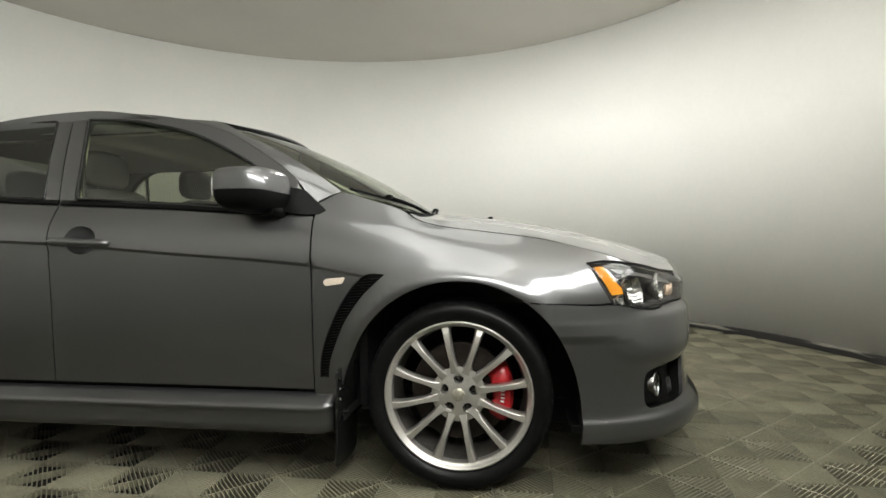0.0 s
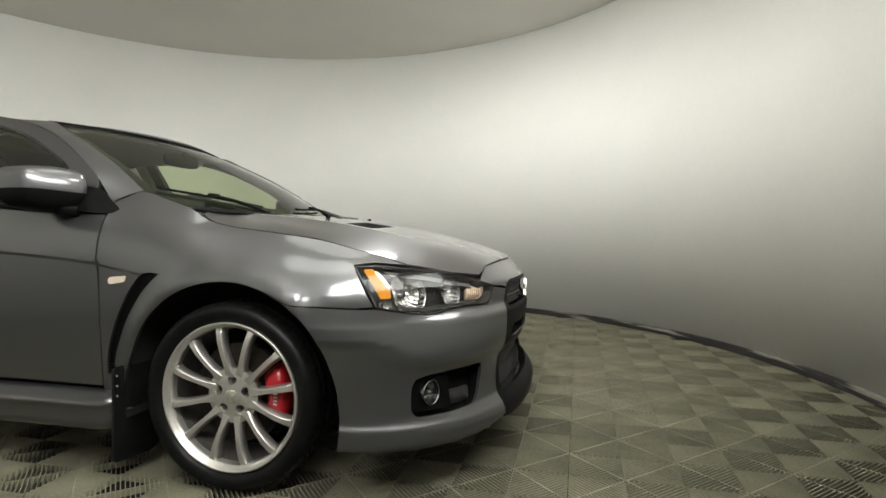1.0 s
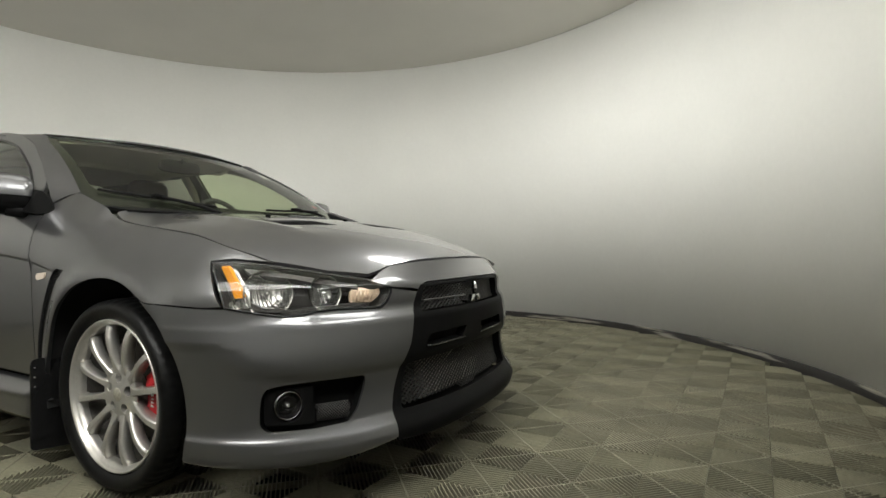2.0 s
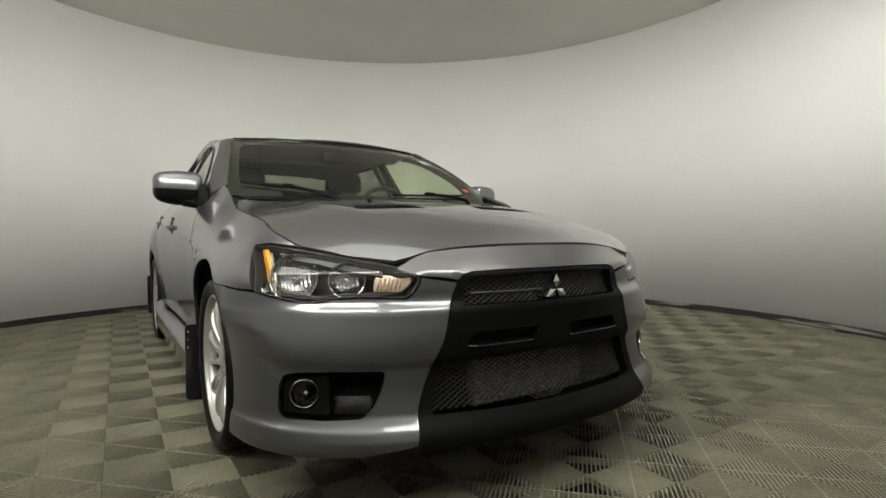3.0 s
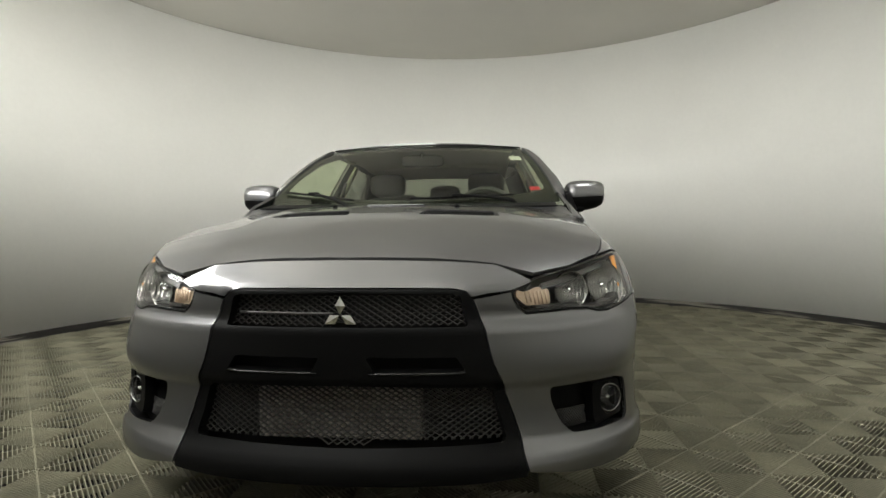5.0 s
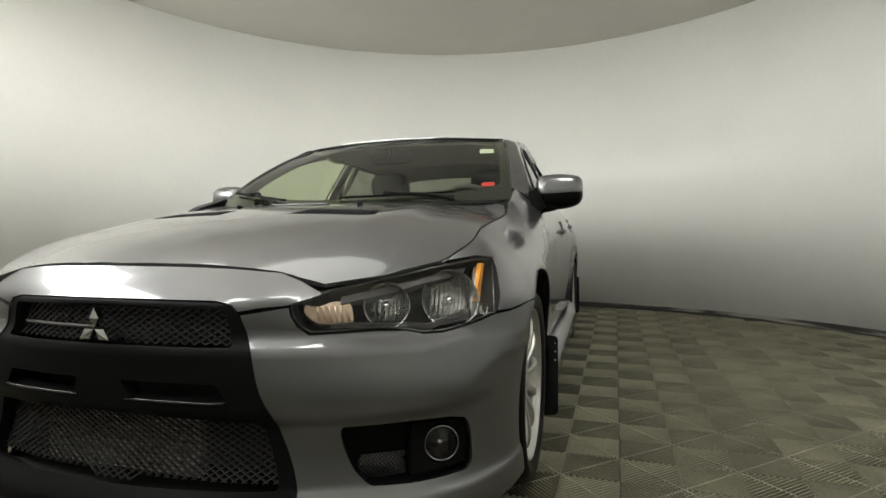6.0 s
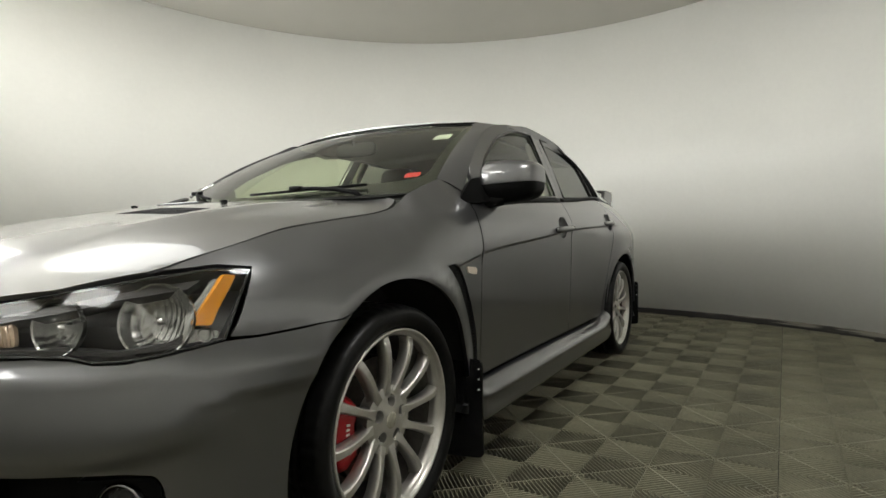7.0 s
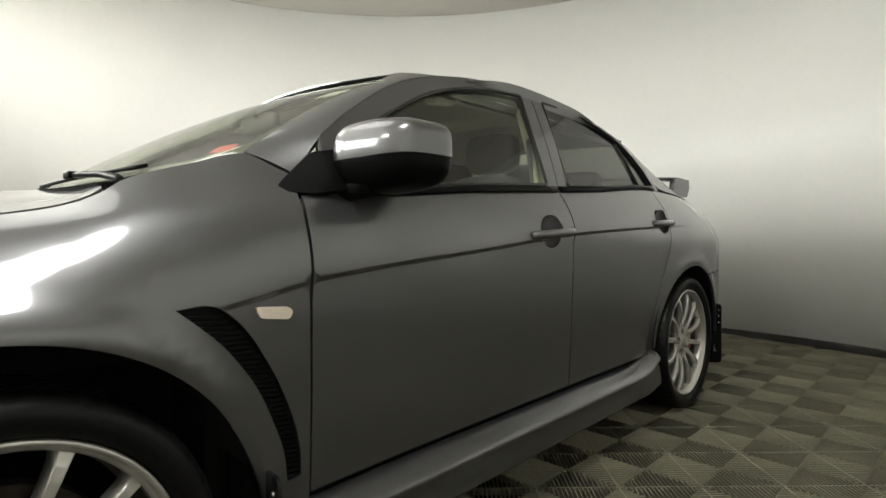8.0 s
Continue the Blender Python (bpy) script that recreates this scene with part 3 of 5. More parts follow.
wing = [(-0.519, 0.300)] + [(-0.519, z) for z in (0.5, 0.7, 0.9)] + [(-0.522, 0.955), (-0.534, 0.998), (-0.458, 1.044)] + top_run(-0.44, -0.235, 8, -0.003) \
    + top_run(-0.21, 0.60, 26, -0.003) + [(0.585, 0.779), (lamp_xz[1][0] - 0.006, 0.789), (lamp_xz[0][0] - 0.008, 0.782), (lamp_xz[-1][0] - 0.010, lamp_xz[-1][1] + 0.004)] \
    + smooth([(0.46, 0.6455), (0.35, 0.650), (0.25, 0.6545), (arc_seam[0], arc_seam[1] + GAP)], 4) + arc[1:] + [(-0.395, 0.262), (-0.41, 0.262)]
BREAK_LINES = [[(x, float(wing_break(x)) + o) for x in np.arange(-0.51, 0.42, 0.02)] for o in (-0.010, -0.004, 0.002, 0.008)]
wings = both("front_wing", S_side, wing, M_PAINT, car, "grey metallic wing with flared arch", holes=[vent, marker], lines=CREASE_LINES + BREAK_LINES, h=0.028, thick=0.014)
for m, w in zip((False, True), wings):
    panel("wing_vent", S_side, vent, M_BLACK, w, "black honeycomb air vent", h=0.02, thick=0.01, lift=-0.010, mirror=m)
    panel("side_marker", S_side, marker, M_PALEAMBER, w, "small clear side marker lamp", h=0.01, thick=0.01, lift=0.004, mirror=m)
    # slats in the vent
    bm = bmesh.new()
    for i in range(34):
        t = i / 33
        za = 0.735 - 0.345 * t
        xs = np.interp(za, [0.378, 0.440, 0.500, 0.585, 0.665, 0.718, 0.748], [-0.466, -0.458, -0.437, -0.398, -0.340, -0.285, -0.262])
        xe = np.interp(za, [0.380, 0.440, 0.515, 0.615, 0.700, 0.748], [-0.499, -0.494, -0.474, -0.430, -0.375, -0.318])
        y0, y1 = float(side_y(xs, za)) - 0.004, float(side_y(xe, za)) - 0.004
        s = -1 if m else 1
        q = [bm.verts.new((x, s * (y + d), z)) for x, y, z in ((xs, y0, za), (xe, y1, za - 0.006)) for d in (0, -0.008)]
        q2 = [bm.verts.new((v.co.x, v.co.y, v.co.z - 0.0045)) for v in q]
        bm.faces.new((q[0], q[2], q2[2], q2[0]))
        bm.faces.new((q[0], q[1], q[3], q[2]))
        bm.faces.new((q2[0], q2[2], q2[3], q2[1]))
    bmesh.ops.recalc_face_normals(bm, faces=bm.faces)
    part("vent_slats", bm, M_BLACK, w)

# doors
SPLIT = [(-1.574, 0.335), (-1.570, 0.60), (-1.573, 0.87), (-1.580, 1.011)]
belt_run = lambda a, b, n, o=0.0: [(a + (b - a) * i / n, float(side_top(min(a + (b - a) * i / n, -0.6))) + o) for i in range(n + 1)]
front_door = [(-0.524, 0.335), (-0.524, 0.6), (-0.526, 0.9), (-0.530, 0.9555)] + belt_run(-0.56, -1.576, 16) + [(x + GAP, z) for x, z in SPLIT[::-1][1:]]
REAR_EDGE = smooth([(-2.470, 1.068), (-2.452, 0.95), (-2.395, 0.80), (-2.325, 0.66), (-2.262, 0.55), (-2.215, 0.44), (-2.195, 0.337)], 4)
rear_door = [(x - GAP, z) for x, z in SPLIT] + belt_run(-1.60, -2.46, 14) + REAR_EDGE
LIDS = [(-0.60, 0.985), (-0.612, 1.10), (-0.788, 1.218), (-0.941, 1.302), (-1.163, 1.372), (-1.40, 1.408), (-1.60, 1.4215), (-1.678, 1.4215)]
win_f = rounded(smooth([(-0.640, 0.985), (-0.680, 1.062), (-0.772, 1.141), (-0.853, 1.192), (-1.074, 1.298), (-1.349, 1.367), (-1.597, 1.390)], 4)
                + [(-1.512, float(side_top(-1.512)) + 0.028)], 0.012, 2)
frame_f = [(-0.570, 0.960)] + smooth(LIDS, 4) + [(-1.5775, 1.0115)] + belt_run(-1.56, -0.60, 12, 0.001)
frame_r = [(-1.583, 1.0115), (-1.684, 1.4215)] + smooth([(-1.70, 1.4215), (-1.93, 1.405), (-2.15, 1.362), (-2.354, 1.295), (-2.50, 1.190), (-2.575, 1.085), (-2.580, 1.072)], 4) \
    + belt_run(-2.52, -1.62, 12, 0.001)
win_r = rounded([(-1.657, float(side_top(-1.657)) + 0.024), (-1.748, 1.390)] + smooth([(-1.90, 1.388), (-2.06, 1.372), (-2.29, 1.303), (-2.43, 1.200), (-2.505, 1.095)], 4)
                + [(-2.490, float(side_top(-2.49)) + 0.020)], 0.012, 2)
seal_f = [(-0.60, float(side_top(-0.6)) + 0.004)] + belt_run(-0.62, -1.572, 12, 0.024)
for m in (False, True):
    s = -1 if m else 1
    cups = [[(hx + 0.066 * math.cos(a), hz + 0.054 * math.sin(a)) for a in np.linspace(0, 2 * math.pi, 33)[:-1]] for hx, hz in ((-1.435, 0.876), (-2.365, 0.918))]
    d = panel("front_door", S_side, front_door, M_PAINT, car, "grey metallic front door", holes=[cups[0]], lines=CREASE_LINES, h=0.035, thick=0.014, mirror=m)
    panel("window_frame", S_glass, frame_f, M_PAINT, d, h=0.03, thick=0.02, holes=[win_f], mirror=m)
    panel("window_glass", S_glass, win_f, M_GLASS, d, "lightly tinted side window", h=0.04, thick=0, lift=-0.010, mirror=m)
    e = panel("rear_door", S_side, rear_door, M_PAINT, car, "grey metallic rear door", holes=[cups[1]], lines=CREASE_LINES, h=0.035, thick=0.014, mirror=m)
    panel("window_frame", S_glass, frame_r, M_PAINT, e, h=0.03, thick=0.02, holes=[win_r], mirror=m)
    panel("window_glass", S_glass, win_r, M_GLASSDARK, e, "dark tinted rear side window", h=0.04, thick=0, lift=-0.010, mirror=m)
    part("window_divider", prism([(-0.009, -0.006), (0.009, -0.006), (0.009, 0.006), (-0.009, 0.006)], "x", 0, 1, 6,
                                 lambda t, p, q: (-2.352 + t * 0.062 + p, s * (float(glass_y(-2.33, 1.08 + t * 0.215)) - 0.006 + q), 1.08 + t * 0.215)), M_GLOSSBLACK, e)
    for door, a, b in ((d, -0.62, -1.572), (e, -1.586, -2.52)):
        n = 16
        bm = prism([(0.004, 0.002), (0.006, 0.014), (0.0, 0.023), (-0.012, 0.023), (-0.012, 0.002)], "x", a, b, n,
                   lambda t, p, q: (t, s * (float(glass_y(t, float(side_top(min(t, -0.6))) + q)) + p), float(side_top(min(t, -0.6))) + q))
        part("window_seal", bm, M_BLACK, door, "black rubber window seal")
    # black rubber line round each window
    for door, loop in ((d, win_f), (e, win_r)):
        pts = [(x, s * (float(glass_y(x, z)) + 0.001), z) for x, z in loop]
        part("window_trim", tube(pts, 0.006, 6, True), M_GLOSSBLACK, door)
    # door handles with their cups
    for door, hx, hz, sl in ((d, -1.435, 0.873, 0.05), (e, -2.365, 0.915, 0.045)):
        y = float(side_y(hx, hz + 0.02))
        v, f = lathe([(0.0005, -0.020), (0.5, -0.018), (0.85, -0.012), (1.02, -0.004)], 32, "y")
        part("handle_cup", mesh_from("handle_cup", [(hx + 0.066 * p[0], s * (y + p[1]), hz + 0.003 + 0.054 * p[2]) for p in v], f, M_PAINT, True), None, door)
        path = [(hx + 0.125 - 0.25 * i / 10, s * (float(side_y(hx + 0.125 - 0.25 * i / 10, hz + 0.03)) + 0.010 + 0.013 * math.sin(math.pi * i / 10) ** 0.6), hz - 0.003 + sl * (0.25 * i / 10 - 0.125)) for i in range(11)]
        bm = tube(path, [0.009] + [0.0155] * 9 + [0.010], 10)
        part("door_handle", bm, M_PAINT, door)

# rear quarters, rear bumper, tail
rarc = ring(REAR_X, HUB_Z, 0.375, math.radians(188), math.radians(-8), 40, 0.08)
quarter = [(x - 0.005, z) for x, z in REAR_EDGE[::-1]] + top_run(-2.50, -3.45, 16) + [(-3.46, 0.70), (-3.40, 0.66)] + smooth([(-3.3, 0.655), (-3.1, 0.655), (REAR_X - 0.21, 0.655)], 3)
# arch part of the outline, from the rear over the top to the front
rear_arch = [p for p in ring(REAR_X, HUB_Z, 0.375, math.radians(120), math.radians(5), 30, 0.06)]
quarter = quarter + rear_arch + [(-2.225, 0.337)]
both("rear_quarter", S_side, quarter, M_PAINT, car, "grey metallic rear quarter panel", lines=CREASE_LINES, h=0.035, thick=0.014)
rb = [(REAR_X - 0.212, 0.650), (-3.1, 0.650), (-3.4, 0.655), (-3.46, 0.69), (-3.50, 0.60), (-3.52, 0.45), (-3.45, 0.26), (-3.10, 0.22)] \
    + ring(REAR_X, HUB_Z, 0.377, math.radians(196), math.radians(122), 20, 0.05)
both("rear_bumper_corner", S_side, rb, M_PAINT, car, h=0.04, thick=0.014)
tail = [(y, z) for y, z in ((-0.70, 0.26), (0.70, 0.26), (0.74, 0.6), (0.66, 0.98), (0.5, 1.075), (-0.5, 1.075), (-0.66, 0.98), (-0.74, 0.6))]
panel("tail_panel", lambda u, v: np.stack([-3.50 - 0.05 * np.cos(u * 1.7) + 0 * v, u, v], -1), tail, M_PAINT, car, h=0.06, thick=0.02, flip=True)
panel("boot_lid", S_trunk, rounded([(-3.10, -0.64), (-3.53, -0.52), (-3.53, 0.52), (-3.10, 0.64), (-2.98, 0.66), (-2.98, -0.66)], 0.03), M_PAINT, car, h=0.06, thick=0.015)
panel("rear_window", S_rear_screen, [(-1, 0), (1, 0), (1, 1), (-1, 1)], M_GLASSDARK, car, h=0.1, thick=0, flip=True)

# roof, pillars, windscreen
roof = [(-0.952 - 0.115 * (y / 0.585) ** 2, y) for y in np.linspace(-0.585, 0.585, 17)] + [(-1.3, 0.590), (-1.9, 0.588), (-2.3, 0.578), (-2.60, 0.55)] \
    + [(-2.635, y) for y in np.linspace(0.5, -0.5, 7)] + [(-2.60, -0.55), (-2.3, -0.578), (-1.9, -0.588), (-1.3, -0.590)]
ST_A = [(-0.535, 1.004), (-0.63, 1.114), (-0.785, 1.2195), (-0.945, 1.306), (-1.12, 1.3625), (-1.34, 1.403), (-1.60, 1.425), (-1.95, 1.4065), (-2.33, 1.311), (-2.60, 1.085), (-2.85, 1.066), (-3.02, 1.050)]


def station(i):
    a = ST_A[i]
    A = np.array([a[0], float(glass_y(a[0], a[1])) + 0.001, a[1]])
    if i <= 4:
        B = S_screen(np.array([1.0]), np.array([i / 4]))[0] + np.array([0, 0.003, 0.002])
    elif i <= 8:
        x = (-1.32, -1.60, -1.95, -2.30)[i - 5]
        B = S_roof(np.array([x]), np.array([0.593 if x > -2.2 else 0.581]))[0]
    else:
        B = S_rear_screen(np.array([1.0]), np.array([(1.0, 0.45, 0.0)[i - 9]]))[0] + np.array([0, 0.004, 0.002])
    return A, B


AB = [station(i) for i in range(len(ST_A))]
A_run, B_run = ([spline(*[(i, float(ab[k][c])) for i, ab in enumerate(AB)]) for c in range(3)] for k in (0, 1))


def S_pillar(u, v):
    a = np.stack([c(u) for c in A_run], -1)
    b = np.stack([c(u) for c in B_run], -1)
    w = (v * 1.0)[..., None]
    p = a * (1 - w) + b * w
    bulge = (4 * v * (1 - v))[..., None]
    return p + bulge * np.array([0.0, 0.004, 0.003])


both("roof_pillar", S_pillar, [(0, 0)] + [(i, 0) for i in range(1, 11)] + [(11, 0), (11, 1)] + [(i, 1) for i in range(10, -1, -1)], M_PAINT, car, "grey metallic windscreen pillar and roof rail", h=0.06, thick=0.02, aspect=0.25)
panel("roof", S_roof, roof, M_PAINT, car, "grey metallic roof", h=0.05, thick=0.02)
screen = [(u, -0.10) for u in np.linspace(-1, 1, 21)] + [(1, v) for v in (0.0, 0.25, 0.5, 0.75)] + [(u, 1.0) for u in np.linspace(1, -1, 21)] + [(-1, v) for v in (0.75, 0.5, 0.25, 0.0)]
wind = panel("windscreen", S_screen, screen, M_SCREEN, car, "clear windscreen with a black edge band", h=0.06, thick=0, lift=-0.004)
inner_edge = rounded([(-0.945, 0.060), (0.945, 0.060), (0.94, 0.955), (-0.94, 0.955)], 0.08, 5)
panel("edge_band", S_screen, screen, M_GLOSSBLACK, wind, "black ceramic edge band", h=0.04, thick=0, lift=-0.008, holes=[inner_edge])

part("screen_seal", tube([tuple(S_screen(np.array([u]), np.array([1.0]))[0] + np.array([-0.003, 0, 0.002])) for u in np.linspace(-0.99, 0.99, 25)], 0.005, 8), M_BLACK, wind, "black rubber seal")

# bonnet with its vents
hood_front = [(0.716, 0.616), (0.800, 0.508), (0.807, 0.454), (0.808, 0.404), (0.829, 0.287), (0.847, 0.15), (0.854, 0.0)]
hood_rear = [(-0.095 - 0.115 * (y / 0.75) ** 2, y) for y in np.linspace(-0.70, 0.70, 21)]
half = [(-0.185, 0.738), (-0.15, 0.7475)] + [(x, float(side_y(x, side_top(x) - 0.003)) - 0.0035) for x in np.linspace(-0.12, 0.60, 22)]
hood = hood_rear + half + hood_front + [(x, -y) for x, y in hood_front[:-1][::-1]] + [(x, -y) for x, y in half[::-1]]
vent_side = rounded([(0.362, 0.13), (0.345, 0.43), (0.225, 0.40), (0.232, 0.15)], 0.02, 3)
vent_mid = rounded([(0.075, -0.125), (0.075, 0.125), (-0.02, 0.115), (-0.02, -0.115)], 0.012, 3)
bonnet = panel("bonnet", S_hood, hood, M_PAINT, car, "grey metallic bonnet with cooling vents", h=0.02, thick=0.012,
               holes=[vent_side, [(x, -y) for x, y in vent_side], vent_mid])
for k in (1, -1):
    fl = [(x, k * y) for x, y in vent_side]
    panel("bonnet_vent", S_hood, fl, M_BLACK, bonnet, "black slatted bonnet vent", h=0.03, thick=0.006, lift=-0.028)
    bm = bmesh.new()
    for i in range(5):
        x = 0.245 + i * 0.026
        q = prism([(x, -0.022), (x + 0.004, -0.022), (x + 0.018, -0.001), (x + 0.014, -0.001)], "y", 0.145 * k, 0.405 * k, 6,
                  lambda t, p, q: (p, t, float(hood_z(p, t)) + q))
        me = bpy.data.meshes.new("t")
        q.to_mesh(me)
        q.free()
        bm.from_mesh(me)
        bpy.data.meshes.remove(me)
    part("vent_slats", bm, M_BLACK, bonnet)
panel("bonnet_scoop", S_hood, vent_mid, M_BLACK, bonnet, "black centre bonnet scoop", h=0.03, thick=0.006, lift=-0.025)
bm = prism([(0.072, 0.0), (0.080, 0.006), (0.066, 0.009), (0.055, 0.004)], "y", -0.12, 0.12, 8, lambda t, p, q: (p, t, float(hood_z(p, t)) + q - 0.002))
part("scoop_lip", bm, M_PAINT, bonnet)
for k in (1, -1):
    b = superbox(0.083, 0.257 * k, float(hood_z(0.083, 0.257)) + 0.004, 0.011, 0.009, 0.006, 0.7, 0.7, 16, 8)
    part("washer_nozzle", b, M_BLACK, bonnet, "small black washer nozzle")

# scuttle below the windscreen
scut = [(-0.088 - 0.115 * (y / 0.75) ** 2, y) for y in np.linspace(-0.70, 0.70, 15)] + [(-0.215 - 0.27 * (y / 0.72) ** 2, y) for y in np.linspace(0.715, -0.715, 15)]
panel("scuttle", lambda u, v: np.stack([u, v, hood_z(np.full_like(u, -0.10), v * 0.6) - 0.010 - (u + 0.1) * 0.14], -1), scut, M_BLACK, car, "black plastic scuttle panel", h=0.05, thick=0.01)

# near-black backing that shows as shade in the panel gaps, floor pan, wheel houses
for m in (False, True):
    for x0, x1 in ((-3.40, REAR_X - 0.42), (REAR_X + 0.40, -0.43)):
        seg = [(x0, 0.27), (x1, 0.27), (x1, 0.93), (x0, 0.93)]
        panel("inner_shell", lambda u, v: np.stack([u, side_y(u, v) - 0.05, v], -1), seg, M_VOID, car, h=0.1, thick=0.01, mirror=m)
    for cx in (0.0, REAR_X):
        s = -1 if m else 1
        v, f = lathe([(0.420, 0.0), (0.420, 0.36), (0.05, 0.365)], 40, "y", arc=(math.radians(-14), math.radians(194)))
        me = mesh_from("wheel_house", [(x + cx, s * (0.875 - y), z + HUB_Z) for x, y, z in v], f, M_VOID, True)
        part("wheel_house", me, None, car, "black wheel-arch liner")
# near-black plates added to darken the view past the wheels
for cx in (0.0, REAR_X):
    for k in (1, -1):
        part("inner_guard", box(cx - 0.41, cx + 0.41, 0.50 * k - 0.01, 0.50 * k + 0.01, 0.13, 0.40), M_VOID, car)
for k in (1, -1):
    part("splash_shield", box(0.385, 0.62, 0.61 * k - 0.13, 0.61 * k + 0.13, 0.175, 0.195, 0.004), M_VOID, car)
part("floor_pan", box(-3.40, -0.42, -0.80, 0.80, 0.20, 0.235), M_VOID, car)
part("undertray", box(-0.42, 0.66, -0.55, 0.55, 0.205, 0.235), M_VOID, car)
part("bulkhead", box(-0.40, -0.37, -0.70, 0.70, 0.235, 0.95), M_VOID, car)
part("engine_bay_cover", box(-0.35, 0.62, -0.62, 0.62, 0.62, 0.70), M_VOID, car)

# ---------------------------------------------------------------- car: nose
grille_edge = [(0.345, 0.668), (0.362, 0.620), (0.378, 0.585), (0.398, 0.50), (0.425, 0.433), (0.455, 0.345), (0.472, 0.29), (0.480, 0.255), (0.490, 0.222)]
edge_l = smooth([nose_at(y, z) for y, z in grille_edge], 3)
lamp_gap = [(1.22, 0.6395), (1.078, 0.622), (0.966, 0.611), (0.896, 0.612), (0.84, 0.622), (0.751, 0.626), (0.562, 0.622), (0.534, 0.640), (0.5185, 0.667), (0.519, 0.684)]
low = [on_nose(0.402, 0.89, 0.190), on_nose(0.55, 0.86, 0.186), (0.98, 0.185), (0.75, 0.192), (0.60, 0.206), nose_at(0.490, 0.218)]
arch_u = [on_nose(x, 0.9, z) for x, z in ring(0, HUB_Z, ARCH, math.radians(-21), math.radians(56.5), 24, 0.05)]
fog_hole = rounded([(1.082, 0.379), (1.060, 0.406), (0.981, 0.417), (0.828, 0.421), (0.600, 0.420), (0.608, 0.379), (0.646, 0.322), (0.696, 0.290), (0.855, 0.285), (1.064, 0.284), (1.092, 0.303)], 0.02, 3)
flank = smooth(low, 3) + edge_l[::-1] + lamp_gap[::-1] + [on_nose(0.46, 0.86, 0.6405), on_nose(0.35, 0.88, 0.6455), on_nose(0.25, 0.9, 0.650)] + arch_u[::-1]
bumper = part("front_bumper", panel_mesh("front_bumper", S_nose, flank, holes=[fog_hole], h=0.013, thick=0.012, aspect=0.75), M_PAINT, car, "grey metallic front bumper corner")
bumper_r = part("front_bumper", panel_mesh("front_bumper", S_nose, flank, holes=[fog_hole], h=0.013, thick=0.012, aspect=0.75, mirror=True), M_PAINT, car, "grey metallic front bumper corner")

# painted strip between bonnet and grille
strip_low = [(0.510, 0.6885), (0.44, 0.684)] + [nose_at(0.340, 0.676), nose_at(0.325, 0.692), nose_at(0.29, 0.700), nose_at(0.15, 0.703)]
strip_top = [(0.606, 0.7135), (0.548, 0.738), (0.49, 0.7565), (0.343, 0.767), (0.18, 0.7715)]
strip = [(-u, v) for u, v in strip_low] + [(0.0, 0.7035)] + strip_low[::-1] + [(0.60, 0.709)] + strip_top + [(0.0, 0.773)] + [(-u, v) for u, v in strip_top[::-1]] + [(-0.60, 0.709)]
panel("nose_strip", S_nose, strip, M_PAINT, car, "grey metallic nose strip over the grille", h=0.022, thick=0.012, aspect=0.75)

# black grille surround with its openings
sur_edge = smooth([nose_at(y - 0.003, z) for y, z in grille_edge], 3)
sur_top = [nose_at(0.338, 0.676), nose_at(0.322, 0.690), nose_at(0.29, 0.6975), nose_at(0.15, 0.7005)]
surround = [(0.0, 0.701)] + sur_top[::-1] + sur_edge + [nose_at(0.485, 0.205), nose_at(0.35, 0.196), nose_at(0.15, 0.192), (0.0, 0.190)]
surround = surround + [(-u, v) for u, v in surround[::-1] if u > 0]


def hole_yz(pts, r):
    return rounded([nose_at(y, z) for y, z in pts], r, 3)


up_hole = hole_yz([(-0.335, 0.600), (-0.31, 0.682), (0.0, 0.690), (0.31, 0.682), (0.335, 0.600), (0.0, 0.602)], 0.015)
slot_l = hole_yz([(0.085, 0.478), (0.062, 0.520), (0.30, 0.520), (0.325, 0.480)], 0.006)
slot_r = [(-u, v) for u, v in slot_l]
low_hole = hole_yz([(-0.435, 0.290), (-0.395, 0.430), (0.0, 0.440), (0.395, 0.430), (0.435, 0.290), (0.0, 0.282)], 0.02)
grille = part("grille", panel_mesh("grille", S_nose, surround, holes=[up_hole, slot_l, slot_r, low_hole], h=0.022, thick=0.035, lift=-0.003, aspect=0.75), M_BLACK, car, "black plastic grille surround")
# closing plates added so no lit floor shows through the mesh
part("lower_shroud", box(0.60, 0.885, -0.47, 0.47, 0.222, 0.250, 0.004), M_VOID, grille)
for k in (1, -1):
    part("side_shroud", box(0.60, 0.80, 0.462 * k - 0.006, 0.462 * k + 0.006, 0.250, 0.62), M_VOID, grille)
part("grille_backing", box(0.70, 0.72, -0.46, 0.46, 0.22, 0.69), M_VOID, grille)


